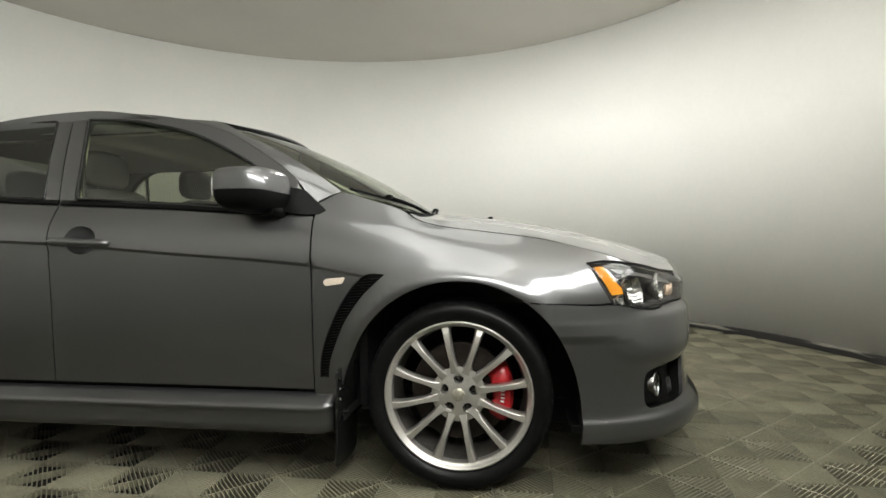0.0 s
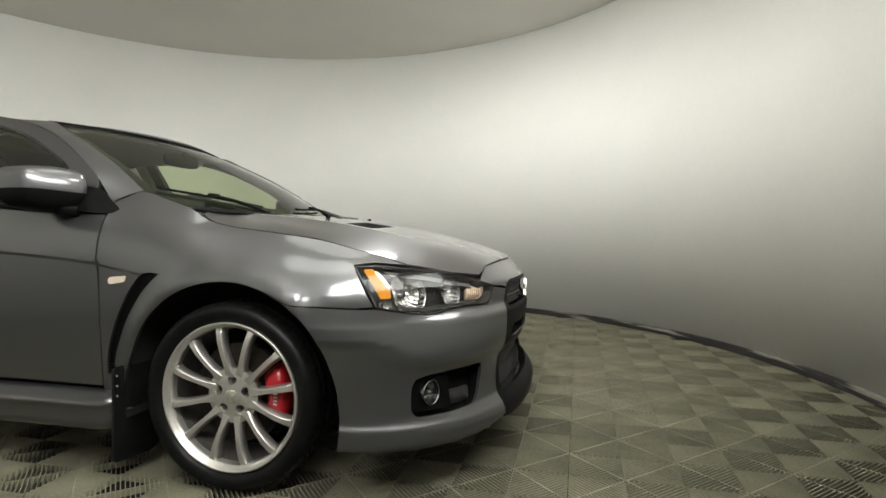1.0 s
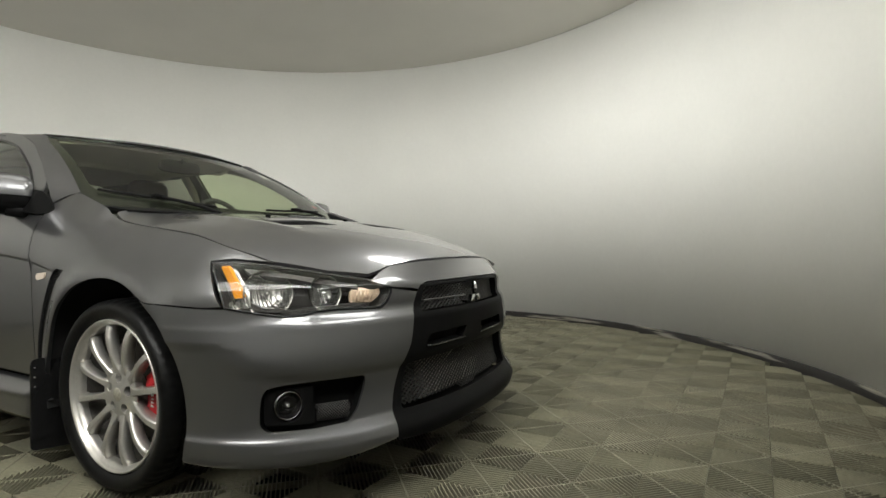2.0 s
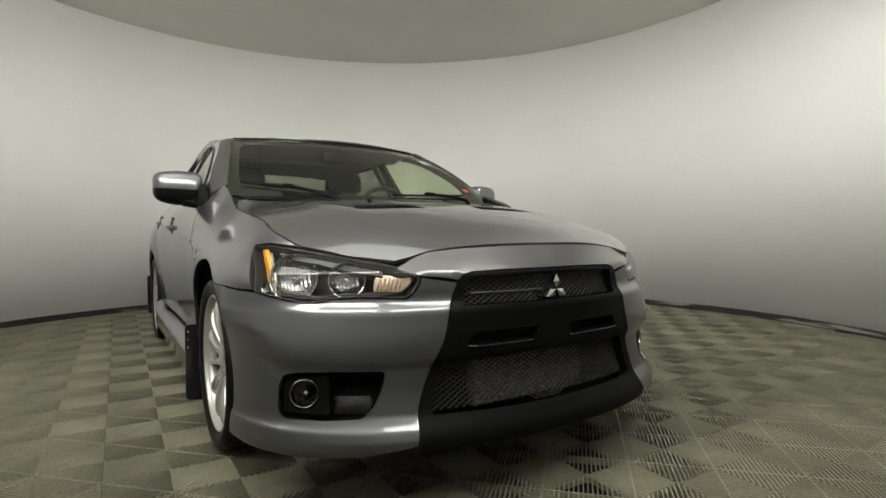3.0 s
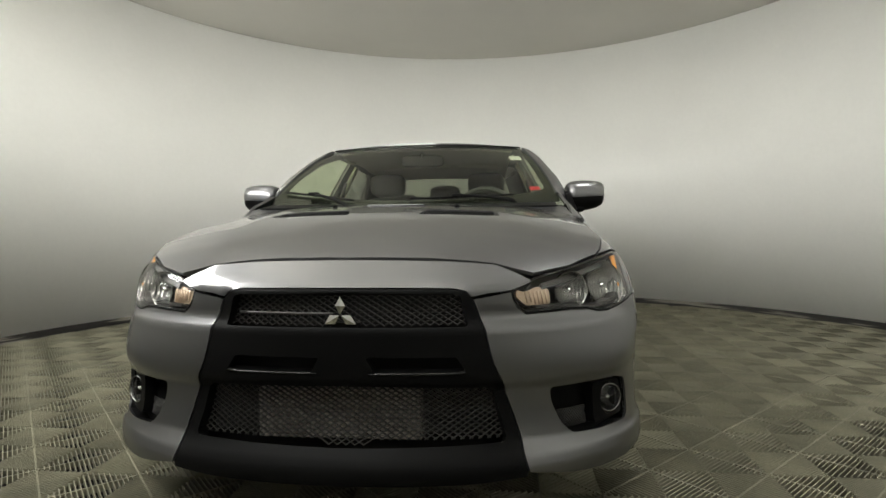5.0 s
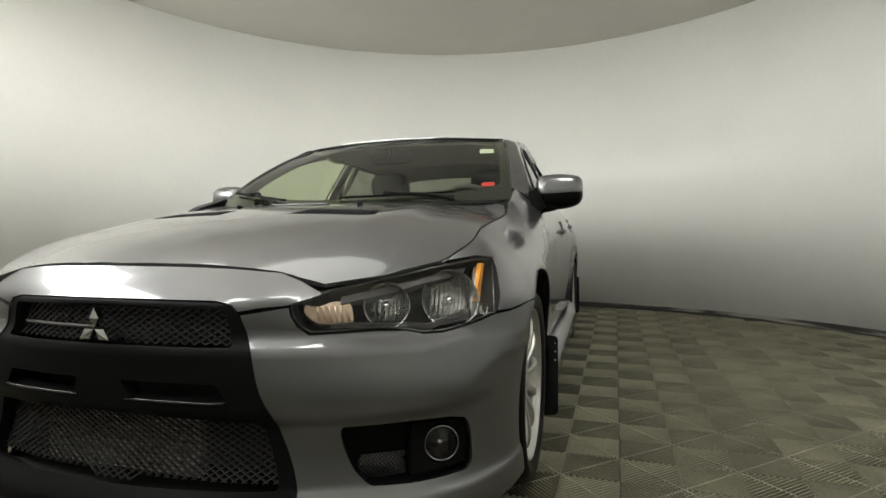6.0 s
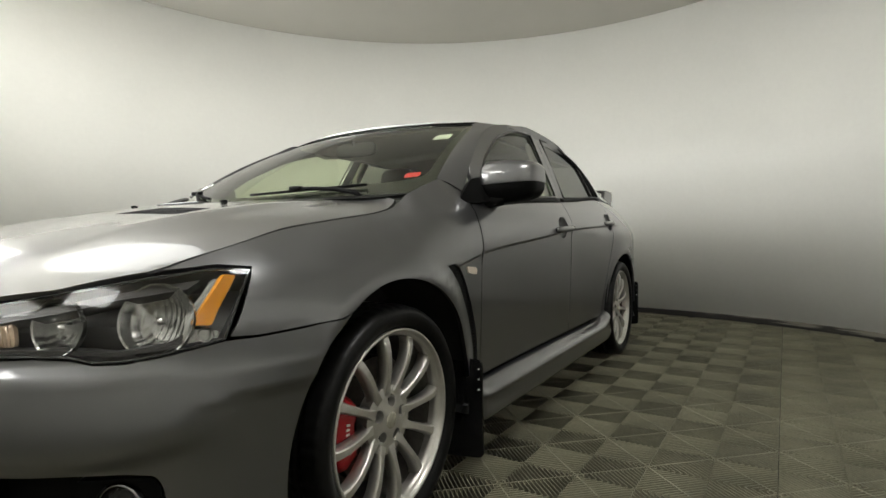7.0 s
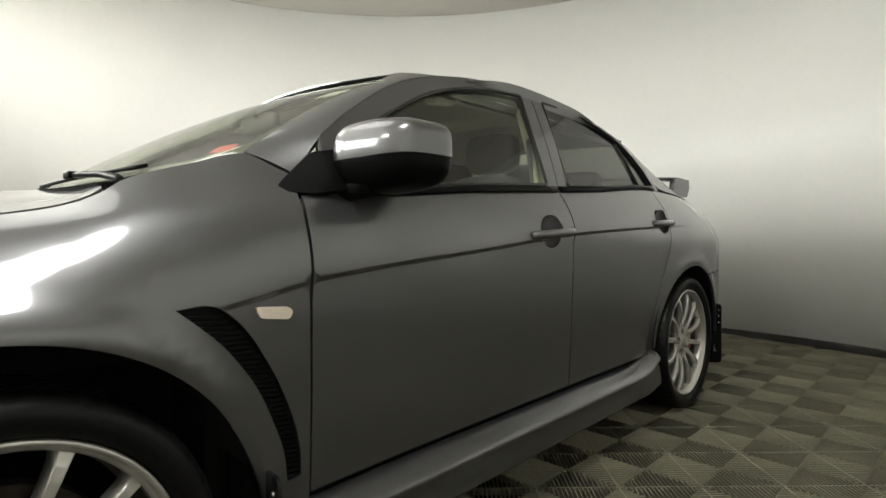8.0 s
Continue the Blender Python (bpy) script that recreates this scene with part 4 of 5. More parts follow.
def lattice(holes, pitch, slope, lift, r, y_max, z0, z1):
    """Crossed bars of an expanded-metal mesh, following the nose, inside an opening."""
    bm = bmesh.new()
    poly = holes
    n = int(2 * y_max / pitch) + 14
    for sgn in (1, -1):
        for i in range(-n, n):
            y0 = i * pitch
            pts = []
            steps = 14
            for k in range(steps + 1):
                z = z0 + (z1 - z0) * k / steps
                y = y0 + sgn * (z - z0) / slope
                if abs(y) < y_max:
                    u, v = nose_at(y, z)
                    if inside(poly, np.array([[u, v]]))[0]:
                        p = S_nose(np.array([u]), np.array([v]))[0]
                        pts.append(Vector((p[0] + lift + 0.001 * sgn, p[1], p[2])))
            if len(pts) < 2:
                continue
            for a, b in ((pts[0], pts[-1]),) if len(pts) < 5 else ((pts[0], pts[len(pts) // 2]), (pts[len(pts) // 2], pts[-1])):
                d = (b - a).normalized()
                w = Vector((1, 0, 0)).cross(d).normalized() * r
                t = Vector((0.006, 0, 0))
                v = [bm.verts.new(q) for q in (a - w, a + w, b + w, b - w, a - w - t, a + w - t, b + w - t, b - w - t)]
                for f in ((0, 1, 2, 3), (0, 4, 5, 1), (1, 5, 6, 2), (2, 6, 7, 3), (3, 7, 4, 0)):
                    bm.faces.new([v[q] for q in f])
    bmesh.ops.recalc_face_normals(bm, faces=bm.faces)
    return bm


grow = lambda loop, c: [(u * 1.03, c + (v - c) * 1.06) for u, v in loop]
part("upper_mesh", lattice(grow(up_hole, 0.645), 0.024, 0.62, -0.030, 0.0015, 0.36, 0.592, 0.694), M_MESH, grille, "black diamond mesh")
part("lower_mesh", lattice(grow(low_hole, 0.36), 0.024, 0.62, -0.034, 0.0015, 0.46, 0.278, 0.444), M_MESH, grille, "black diamond mesh")
for k in (1, -1):
    bm = tube([(0.925 - 0.05 * abs(y) ** 2 * 4, k * y, 0.4765 + 0.004 * (y > 0.31)) for y in np.linspace(0.07, 0.322, 8)], 0.0035, 8)
    part("slot_lip", bm, M_GLOSSBLACK, grille)
bm = tube([S_nose(np.array([nose_at(y, 0.632)[0]]), np.array([0.632]))[0] + np.array([-0.022, 0, 0]) for y in np.linspace(-0.30, -0.03, 10)], 0.004, 8)
part("grille_bar", bm, M_SMOKE, grille)
# charge-air cooler seen behind the lower mesh
cool = part("intercooler", box(0.815, 0.845, -0.262, 0.20, 0.275, 0.415, 0.004), M_ALU, car, "bare aluminium charge-air cooler")
v_tube = box(0.844, 0.854, -0.2585, 0.1965, -0.0024, 0.0024)
TUBE_ME = bpy.data.meshes.new("cooler_tube")
v_tube.to_mesh(TUBE_ME)
v_tube.free()
TUBE_ME.materials.append(M_ALU)
for i in range(11):
    part("cooler_tube", TUBE_ME, None, cool).location = (0, 0, 0.285 + i * 0.0122)

# emblem: three rhombs
EX = 0.9345
bm = bmesh.new()
for a in (90, 210, 330):
    d = Vector((0, math.cos(math.radians(a)), math.sin(math.radians(a))))
    s = Vector((0, math.cos(math.radians(a + 90)), math.sin(math.radians(a + 90))))
    L = 0.048
    c = Vector((EX, 0.0, 0.634)) + Vector((0, 0, 0.0))
    pts = [c + d * 0.002, c + d * L * 0.5 + s * L * 0.285, c + d * L, c + d * L * 0.5 - s * L * 0.285]
    mid = bm.verts.new(c + d * L * 0.5 + Vector((0.008, 0, 0)))
    fr = [bm.verts.new(p + Vector((0.004, 0, 0))) for p in pts]
    bk = [bm.verts.new(p - Vector((0.010, 0, 0))) for p in pts]
    for i in range(4):
        bm.faces.new((fr[i], fr[(i + 1) % 4], mid))
        bm.faces.new((fr[i], bk[i], bk[(i + 1) % 4], fr[(i + 1) % 4]))
bmesh.ops.recalc_face_normals(bm, faces=bm.faces)
part("emblem", bm, M_CHROME, grille, "chrome emblem of three rhombs")
part("emblem_mount", box(0.90, 0.924, -0.05, 0.05, 0.604, 0.612), M_BLACK, grille)


# ---------------------------------------------------------------- car: headlamps and fog lamps
def bowl(center, normal, r, depth, lip=0.003, n=28):
    """A round reflector bowl, open towards normal."""
    prof = [(0.004, -depth), (r * 0.3, -depth * 0.97), (r * 0.5, -depth * 0.88), (r * 0.7, -depth * 0.70), (r * 0.87, -depth * 0.42), (r, 0.0), (r + lip, 0.002), (r + lip, -0.01)]
    v, f = lathe(prof, n, "z")
    q = Vector(normal).to_track_quat("Z", "Y").to_matrix().to_4x4()
    m = Matrix.Translation(center) @ q
    return mesh_from("bowl", [m @ Vector(p) for p in v], f, None, False)


def nose_frame(u, v):
    e = 1e-3
    f = lambda a, b: Vector(S_nose(np.array([a]), np.array([b]))[0])
    p = f(u, v)
    n = (f(u + e, v) - f(u - e, v)).cross(f(u, v + e) - f(u, v - e)).normalized()
    return p, n


def S_amber(u, v):
    """A plate inside the lamp that faces the car's side."""
    p = S_nose(u, v)
    edge = S_nose(np.full_like(u, 1.19), np.full_like(v, 0.70))[..., 1]
    return np.stack([p[..., 0], edge - 0.012 + (p[..., 1] - edge) * 0.02, p[..., 2]], -1)


def headlamp(mir):
    lamp = part("headlamp", panel_mesh("headlamp", S_nose, LAMP, h=0.02, thick=0, lift=-0.085, aspect=0.75, mirror=mir), M_SMOKE, car, "clear headlamp with dark housing and chrome reflectors")
    # side walls of the housing
    rim_p = [nose_frame(u, v) for u, v in LAMP]
    k = len(rim_p)
    vs = [p - n * 0.004 for p, n in rim_p] + [p - n * 0.086 for p, n in rim_p]
    fs = [(i, (i + 1) % k, (i + 1) % k + k, i + k) for i in range(k)]
    me = mesh_from("housing_wall", [(a.x, -a.y if mir else a.y, a.z) for a in vs], fs, M_SMOKE)
    part("housing_wall", me, None, lamp)
    fix = lambda me: flipped(me) if mir else me
    # ahead-facing reflectors
    for u, v, r, dep, back in ((1.030, 0.692, 0.070, 0.052, 0.030), (0.790, 0.682, 0.051, 0.045, 0.028)):
        p, n = nose_frame(u, v)
        n = (n + Vector((0.55, 0, 0.0))).normalized()
        b = part("reflector", fix(bowl(p - n * back, n, r, dep)), M_REFLECT, lamp, "round chrome reflector")
        q = Matrix.Translation(p - n * (back + dep * 0.55)) @ n.to_track_quat("Z", "Y").to_matrix().to_4x4()
        vv, ff = lathe([(0.0005, 0.022), (0.008, 0.019), (0.009, 0.0), (0.011, -0.02)], 16, "z")
        part("bulb_shield", fix(mesh_from("bulb_shield", [q @ Vector(a) for a in vv], ff, None, True)), M_CHROME, lamp)
    p, n = nose_frame(0.790, 0.682)
    n = (n + Vector((0.55, 0, 0))).normalized()
    bm = bmesh.new()
    bmesh.ops.create_uvsphere(bm, u_segments=24, v_segments=12, radius=0.034, matrix=Matrix.Translation(p - n * 0.052))
    for f in bm.faces:
        f.smooth = True
    me = bpy.data.meshes.new("projector_lens")
    bm.to_mesh(me)
    bm.free()
    part("projector_lens", fix(me), M_LENS, lamp, "round glass projector lens")
    # facets of the turn lamp at the inner end and of the main bowl
    turn = [(0.548, 0.672), (0.560, 0.690), (0.640, 0.708), (0.690, 0.705), (0.690, 0.642), (0.585, 0.640)]
    panel("turn_lamp", S_nose, rounded(turn, 0.012, 3), mat_turn, lamp, "pale amber faceted turn lamp", h=0.012, thick=0.01, lift=-0.030, mirror=mir, aspect=0.75)
    bm = bmesh.new()
    for i in range(6):
        u = 0.592 + 0.0165 * i
        ends = []
        for v in (0.650 - 0.006 * (i > 1), 0.693 + 0.0016 * i):
            p, n = nose_frame(u, v)
            ends.append(p - n * 0.029)
        q = tube([tuple(e) for e in ends], 0.0032, 6)
        tmp = bpy.data.meshes.new("t")
        q.to_mesh(tmp)
        q.free()
        bm.from_mesh(tmp)
        bpy.data.meshes.remove(tmp)
    me = bpy.data.meshes.new("facets")
    bm.to_mesh(me)
    bm.free()
    part("facets", fix(me), mat_turn, lamp)
    # amber reflector at the outer end with its pale bezel
    amber = rounded([(1.290, 0.765), (1.236, 0.768), (1.145, 0.674), (1.222, 0.668)], 0.010, 3)
    panel("amber_reflector", S_amber, amber, M_ORANGE, lamp, "bright amber side reflector", h=0.014, thick=0.012, lift=-0.008, mirror=mir, aspect=0.75)
    bezel = [(1.230, 0.768), (1.190, 0.766), (1.122, 0.700), (1.105, 0.640), (1.205, 0.648), (1.208, 0.662), (1.138, 0.668)]
    panel("bezel", S_nose, rounded(bezel, 0.008, 3), M_REFLECT, lamp, "chrome bezel", h=0.014, thick=0.02, lift=-0.016, mirror=mir, aspect=0.75)
    brow = [(1.16, 0.770), (1.0, 0.757), (0.80, 0.733), (0.66, 0.714), (0.66, 0.700), (0.80, 0.716), (0.93, 0.736), (1.12, 0.752)]
    panel("brow", S_nose, brow, M_SMOKE, lamp, h=0.016, thick=0.03, lift=-0.022, mirror=mir, aspect=0.75)
    bridge = [(1.11, 0.660), (1.06, 0.642), (0.93, 0.632), (0.87, 0.636), (0.62, 0.640), (0.62, 0.634), (0.87, 0.629), (0.93, 0.624), (1.12, 0.636)]
    panel("lower_bezel", S_nose, bridge, M_SMOKE, lamp, h=0.016, thick=0.03, lift=-0.020, mirror=mir, aspect=0.75)
    small = [nose_frame(1.168, 0.656)]
    part("parking_lamp", fix(bowl(small[0][0] - small[0][1] * 0.012, (small[0][1] + Vector((0.4, 0, 0))).normalized(), 0.012, 0.012, 0.003, 16)), M_REFLECT, lamp)
    panel("lens", S_nose, LAMP, M_LENS, lamp, "clear outer lens", h=0.02, thick=0, lift=0.0, mirror=mir, aspect=0.75)
    pts = [nose_frame(u, v) for u, v in LAMP]
    part("lens_seal", tube([(p.x - n.x * 0.004, (-1 if mir else 1) * (p.y - n.y * 0.004), p.z - n.z * 0.004) for p, n in pts], 0.0034, 6, True), M_GLOSSBLACK, lamp)


mat_turn = mat("pale_amber_lens", (0.64, 0.49, 0.36), 0.2, metal=0.3, coat=0.6, grain=0.25, grain_scale=160, bump=0.6, bump_scale=170)
for mir in (False, True):
    headlamp(mir)

for mir, host in ((False, bumper), (True, bumper_r)):
    fix = lambda me: flipped(me) if mir else me
    tub = panel("fog_recess", S_nose, [(u + 0.004 * (u - 0.85), v) for u, v in fog_hole], M_BLACK, host, "black fog-lamp recess", h=0.02, thick=0, lift=-0.05, aspect=0.75, mirror=mir)
    rim_p = [nose_frame(u, v) for u, v in fog_hole]
    k = len(rim_p)
    vs = [p - n * 0.006 for p, n in rim_p] + [p - n * 0.051 for p, n in rim_p]
    me = mesh_from("recess_wall", [(a.x, -a.y if mir else a.y, a.z) for a in vs], [(i, (i + 1) % k, (i + 1) % k + k, i + k) for i in range(k)], M_BLACK)
    part("recess_wall", me, None, tub)
    p, n = nose_frame(0.952, 0.354)
    n = (n + Vector((0.7, 0, 0))).normalized()
    v, f = lathe([(0.0375, -0.004), (0.038, 0.004), (0.0405, 0.006), (0.0425, 0.002), (0.0425, -0.03)], 36, "z")
    q = Matrix.Translation(p - n * 0.014) @ n.to_track_quat("Z", "Y").to_matrix().to_4x4()
    part("fog_ring", fix(mesh_from("fog_ring", [q @ Vector(a) for a in v], f, None, True)), M_DARKCHROME, tub, "dark chrome fog-lamp ring")
    part("fog_reflector", fix(bowl(p - n * 0.022, n, 0.0365, 0.033, 0.001)), M_FOGGLASS, tub)
    v, f = lathe([(0.0005, 0.006), (0.020, 0.004), (0.0375, -0.004)], 32, "z")
    part("fog_lens", fix(mesh_from("fog_lens", [q @ Vector(a) for a in v], f, None, True)), M_LENS, tub)
    v, f = lathe([(0.0005, 0.0), (0.008, -0.004), (0.009, -0.02)], 14, "z")
    part("fog_bulb", fix(mesh_from("fog_bulb", [q @ Vector(a) for a in v], f, None, True)), M_REFLECT, tub)
    blank = [(1.075, 0.300), (1.072, 0.375), (1.05, 0.400), (0.84, 0.407), (0.84, 0.298)]
    pp, nn = nose_frame(0.952, 0.354)
    disk = [(0.952 + 0.062 * math.cos(a), 0.354 + 0.045 * math.sin(a)) for a in np.linspace(0, 2 * math.pi, 29)[:-1]]
    panel("fog_bezel", S_nose, rounded(blank, 0.015, 3), M_BLACK, tub, h=0.014, thick=0.03, lift=-0.014, holes=[disk], aspect=0.75, mirror=mir)
    # mesh in the inner half
    bm = bmesh.new()
    for sgn in (1, -1):
        for i in range(-4, 26):
            a = Vector((0.645 + i * 0.0135, 0.300))
            pts = []
            for kk in range(8):
                u, vv = a.x + sgn * kk * 0.0105, a.y + kk * 0.0066
                if 0.655 + (vv < 0.31) * 0.02 < u < 0.832:
                    P, N = nose_frame(u, vv)
                    pts.append(P - N * 0.040)
            if len(pts) > 1:
                t = tube([(b.x, -b.y if mir else b.y, b.z) for b in (pts[0], pts[-1])], 0.0017, 4)
                me = bpy.data.meshes.new("t")
                t.to_mesh(me)
                t.free()
                bm.from_mesh(me)
                bpy.data.meshes.remove(me)
    part("fog_mesh", bm, M_MESH, tub, "black hexagonal mesh")

# ---------------------------------------------------------------- car: wheels
def tyre_mesh():
    """Tyre about the y axis, outer face towards +y."""
    prof = [(0.250, 0.065), (0.257, 0.086), (0.267, 0.101), (0.287, 0.109), (0.303, 0.110), (0.314, 0.101), (0.321, 0.088), (0.3255, 0.06), (0.3255, 0.048), (0.320, 0.046),
            (0.320, 0.038), (0.3262, 0.036), (0.3262, 0.012), (0.320, 0.010), (0.320, -0.010), (0.3262, -0.012), (0.3262, -0.036), (0.320, -0.038), (0.320, -0.046),
            (0.3255, -0.048), (0.321, -0.088), (0.303, -0.110), (0.267, -0.104), (0.250, -0.065)]
    n = 240
    verts, faces = [], []
    for i in range(n):
        a = 2 * math.pi * i / n
        cut = i % 4 == 0
        for j, (r, o) in enumerate(prof):
            if cut and j in (6, 7, 8):
                r, o = r - 0.003, o - 0.001
            if cut and j in (10, 11, 12):
                r -= 0.003
            verts.append((r * math.cos(a), o, r * math.sin(a)))
    k = len(prof)
    for i in range(n):
        j = (i + 1) % n
        faces += [(i * k + q, j * k + q, j * k + q + 1, i * k + q + 1) for q in range(k - 1)]
    return mesh_from("tyre", verts, faces, M_RUBBER, True)


def rim_mesh():
    v, f = lathe([(0.2525, 0.070), (0.2590, 0.088), (0.2585, 0.095), (0.2555, 0.0985), (0.2510, 0.097), (0.2480, 0.088), (0.2440, 0.083), (0.2390, 0.080), (0.2365, 0.066), (0.2350, 0.050)], 96, "y")
    return mesh_from("rim", v, f, M_RIM, True)


def barrel_mesh():
    v, f = lathe([(0.2350, 0.050), (0.232, 0.02), (0.222, -0.03), (0.230, -0.09), (0.248, -0.10)], 72, "y")
    return mesh_from("barrel", v, f, M_BARREL, True)


def spoke_mesh():
    """One tapered spoke along +z, face towards +y."""
    bm = bmesh.new()
    rows = []
    for i in range(9):
        t = i / 8
        r = 0.062 + t * (0.240 - 0.062)
        w = 0.0108 - 0.0016 * math.sin(math.pi * min(1, t * 1.3)) + 0.004 * max(0, t - 0.85) / 0.15 + 0.011 * (max(0, 0.34 - t) / 0.34) ** 2
        y = 0.066 + 0.024 * math.sin(t * math.pi * 0.62) - 0.012 * t ** 6
        prof = [(-w, y - 0.006), (-w * 0.72, y), (w * 0.72, y), (w, y - 0.006), (w * 1.35, y - 0.034), (-w * 1.35, y - 0.034)]
        rows.append([bm.verts.new((p, q, r)) for p, q in prof])
    for a, b in zip(rows, rows[1:]):
        for j in range(6):
            bm.faces.new((a[j], a[(j + 1) % 6], b[(j + 1) % 6], b[j])).smooth = j not in (1,)
    bm.faces.new(rows[0][::-1])
    bm.faces.new(rows[-1])
    bmesh.ops.recalc_face_normals(bm, faces=bm.faces)
    me = bpy.data.meshes.new("spoke")
    bm.to_mesh(me)
    bm.free()
    me.materials.append(M_RIM)
    return me


def hub_mesh():
    """Hub with five sunk bolt wells."""
    outline = [(0.096 * math.cos(a), 0.096 * math.sin(a)) for a in np.linspace(0, 2 * math.pi, 61)[:-1]]
    wells = [[(0.0555 * math.cos(b) + 0.0175 * math.cos(a), 0.0555 * math.sin(b) + 0.0175 * math.sin(a)) for a in np.linspace(0, 2 * math.pi, 17)[:-1]]
             for b in (math.radians(90 + 72 * i + 12) for i in range(5))]
    surf = lambda u, v: np.stack([u, 0.0745 - 1.1 * (u * u + v * v) + 0.003 * np.exp(-(u * u + v * v) / 0.0008), v], -1)
    me = panel_mesh("hub", surf, outline, holes=wells, h=0.010, thick=0.045, flip=True)
    me.materials.append(M_RIM)
    return me


M_CAP = mat("worn_cap_paint", (0.42, 0.40, 0.33), 0.45, metal=0.5, grain=0.3, grain_scale=90, bump=0.6, bump_scale=120)
# barrel darker than the rim: shade inside the wheel is in this grey
M_BARREL = mat("shaded_wheel_barrel", (0.16, 0.15, 0.135), 0.5, metal=0.6, grain=0.2, grain_scale=60, stain=0.3, stain_scale=10)
TYRE, RIM, SPOKE, HUB, BARREL = tyre_mesh(), rim_mesh(), spoke_mesh(), hub_mesh(), barrel_mesh()
v, f = lathe([(0.0005, 0.0795), (0.018, 0.0785), (0.024, 0.075), (0.0255, 0.068)], 32, "y")
CAP = mesh_from("centre_cap", v, f, M_CAP, True)
v, f = lathe([(0.0005, 0.058), (0.006, 0.058), (0.0095, 0.052), (0.010, 0.030)], 6, "y")
NUT = mesh_from("lug_nut", v, f, M_DARKCHROME)
v, f = lathe([(0.0005, 0.036), (0.0177, 0.036)], 16, "y")
WELLB = mesh_from("bolt_well", v, f, M_GLOSSBLACK)
v, f = lathe([(0.085, 0.014), (0.088, 0.018), (0.172, 0.018), (0.174, 0.012), (0.174, -0.010), (0.172, -0.014), (0.085, -0.014)], 72, "y")
DISC = mesh_from("brake_disc", v, f, M_STEEL, False)
v, f = lathe([(0.0005, 0.036), (0.070, 0.034), (0.086, 0.014)], 48, "y")
BELL = mesh_from("disc_bell", v, f, M_STEEL, True)


def caliper_mesh():
    bm = bmesh.new()
    rows = []
    for i in range(15):
        a = math.radians(-36 + 72 * i / 14)
        e = min(i, 14 - i)
        bul = 0.012 * (1 - abs(i - 7) / 7) ** 0.5 + 0.006 * (abs(i - 7) in (3, 4))
        o, r0, r1 = 0.036 + bul - 0.012 * (e == 0), 0.118 + 0.010 * (e == 0), 0.190 - 0.012 * (e == 0)
        rows.append([bm.verts.new((r * math.cos(a), y, r * math.sin(a))) for r, y in
                     ((r0, 0.012), (r0, o - 0.008), (r0 + 0.010, o), (r1 - 0.016, o), (r1, o - 0.012), (r1, -0.05), (r0, -0.05))])
    for a, b in zip(rows, rows[1:]):
        for j in range(7):
            bm.faces.new((a[j], a[(j + 1) % 7], b[(j + 1) % 7], b[j])).smooth = True
    bm.faces.new(rows[0][::-1])
    bm.faces.new(rows[-1])
    bmesh.ops.recalc_face_normals(bm, faces=bm.faces)
    me = bpy.data.meshes.new("caliper")
    bm.to_mesh(me)
    bm.free()
    me.materials.append(M_RED)
    return me


CALIPER = caliper_mesh()
MARKS = bmesh.new()
for i in range(6):
    a = math.radians(-13 + 4.6 * i)
    c = Vector((0.152 * math.cos(a), 0.0475, 0.152 * math.sin(a)))
    bmesh.ops.create_cube(MARKS, size=1, matrix=Matrix.Translation(c) @ Matrix.Rotation(-a, 4, "Y") @ Matrix.Diagonal((0.013, 0.003, 0.006, 1)))
MARKS_ME = bpy.data.meshes.new("caliper_marking")
MARKS.to_mesh(MARKS_ME)
MARKS.free()
MARKS_ME.materials.append(M_WHITE)


def wheel(x, s, turn, caliper_side):
    """A wheel at x on the side s, turned about its axle; the caliper ahead (1) or behind (-1) of the axle."""
    w = new("wheel")
    w.parent = car
    tagged(w, "silver twelve-spoke alloy wheel with low-profile tyre")
    # the mesh faces +y; on the car's right it is turned half round
    w.matrix_basis = Matrix.Translation((x - 0.005, s * 0.774, HUB_Z - 0.004)) @ (Matrix.Identity(4) if s > 0 else Matrix.Rotation(math.pi, 4, "Z"))
    rot = Matrix.Rotation(turn, 4, "Y")
    for name, me in (("tyre", TYRE), ("rim", RIM), ("barrel", BARREL), ("hub", HUB), ("centre_cap", CAP)):
        o = part(name, me, None, w)
        o.matrix_basis = rot
    for i in range(12):
        o = part("spoke", SPOKE, None, w)
        o.matrix_basis = rot @ Matrix.Rotation(2 * math.pi * i / 12, 4, "Y")
    for i in range(5):
        b = math.radians(90 + 72 * i + 12)
        for name, me in (("lug_nut", NUT), ("bolt_well", WELLB)):
            o = part(name, me, None, w)
            o.matrix_basis = rot @ Matrix.Translation((0.0555 * math.cos(b), 0, 0.0555 * math.sin(b)))
    part("brake_disc", DISC, None, w, "worn steel brake disc")
    part("disc_bell", BELL, None, w)
    c = part("caliper", CALIPER, None, w, "red painted brake caliper")
    c.matrix_basis = Matrix.Rotation(math.radians(0 if caliper_side * s > 0 else 180), 4, "Y")
    m = part("caliper_marking", MARKS_ME, None, w)
    m.matrix_basis = c.matrix_basis
    return w


wheel(0.0, 1, 0.10, 1)
wheel(0.0, -1, 0.19, 1)
wheel(REAR_X, 1, 0.35, -1)
wheel(REAR_X, -1, 0.2, -1)

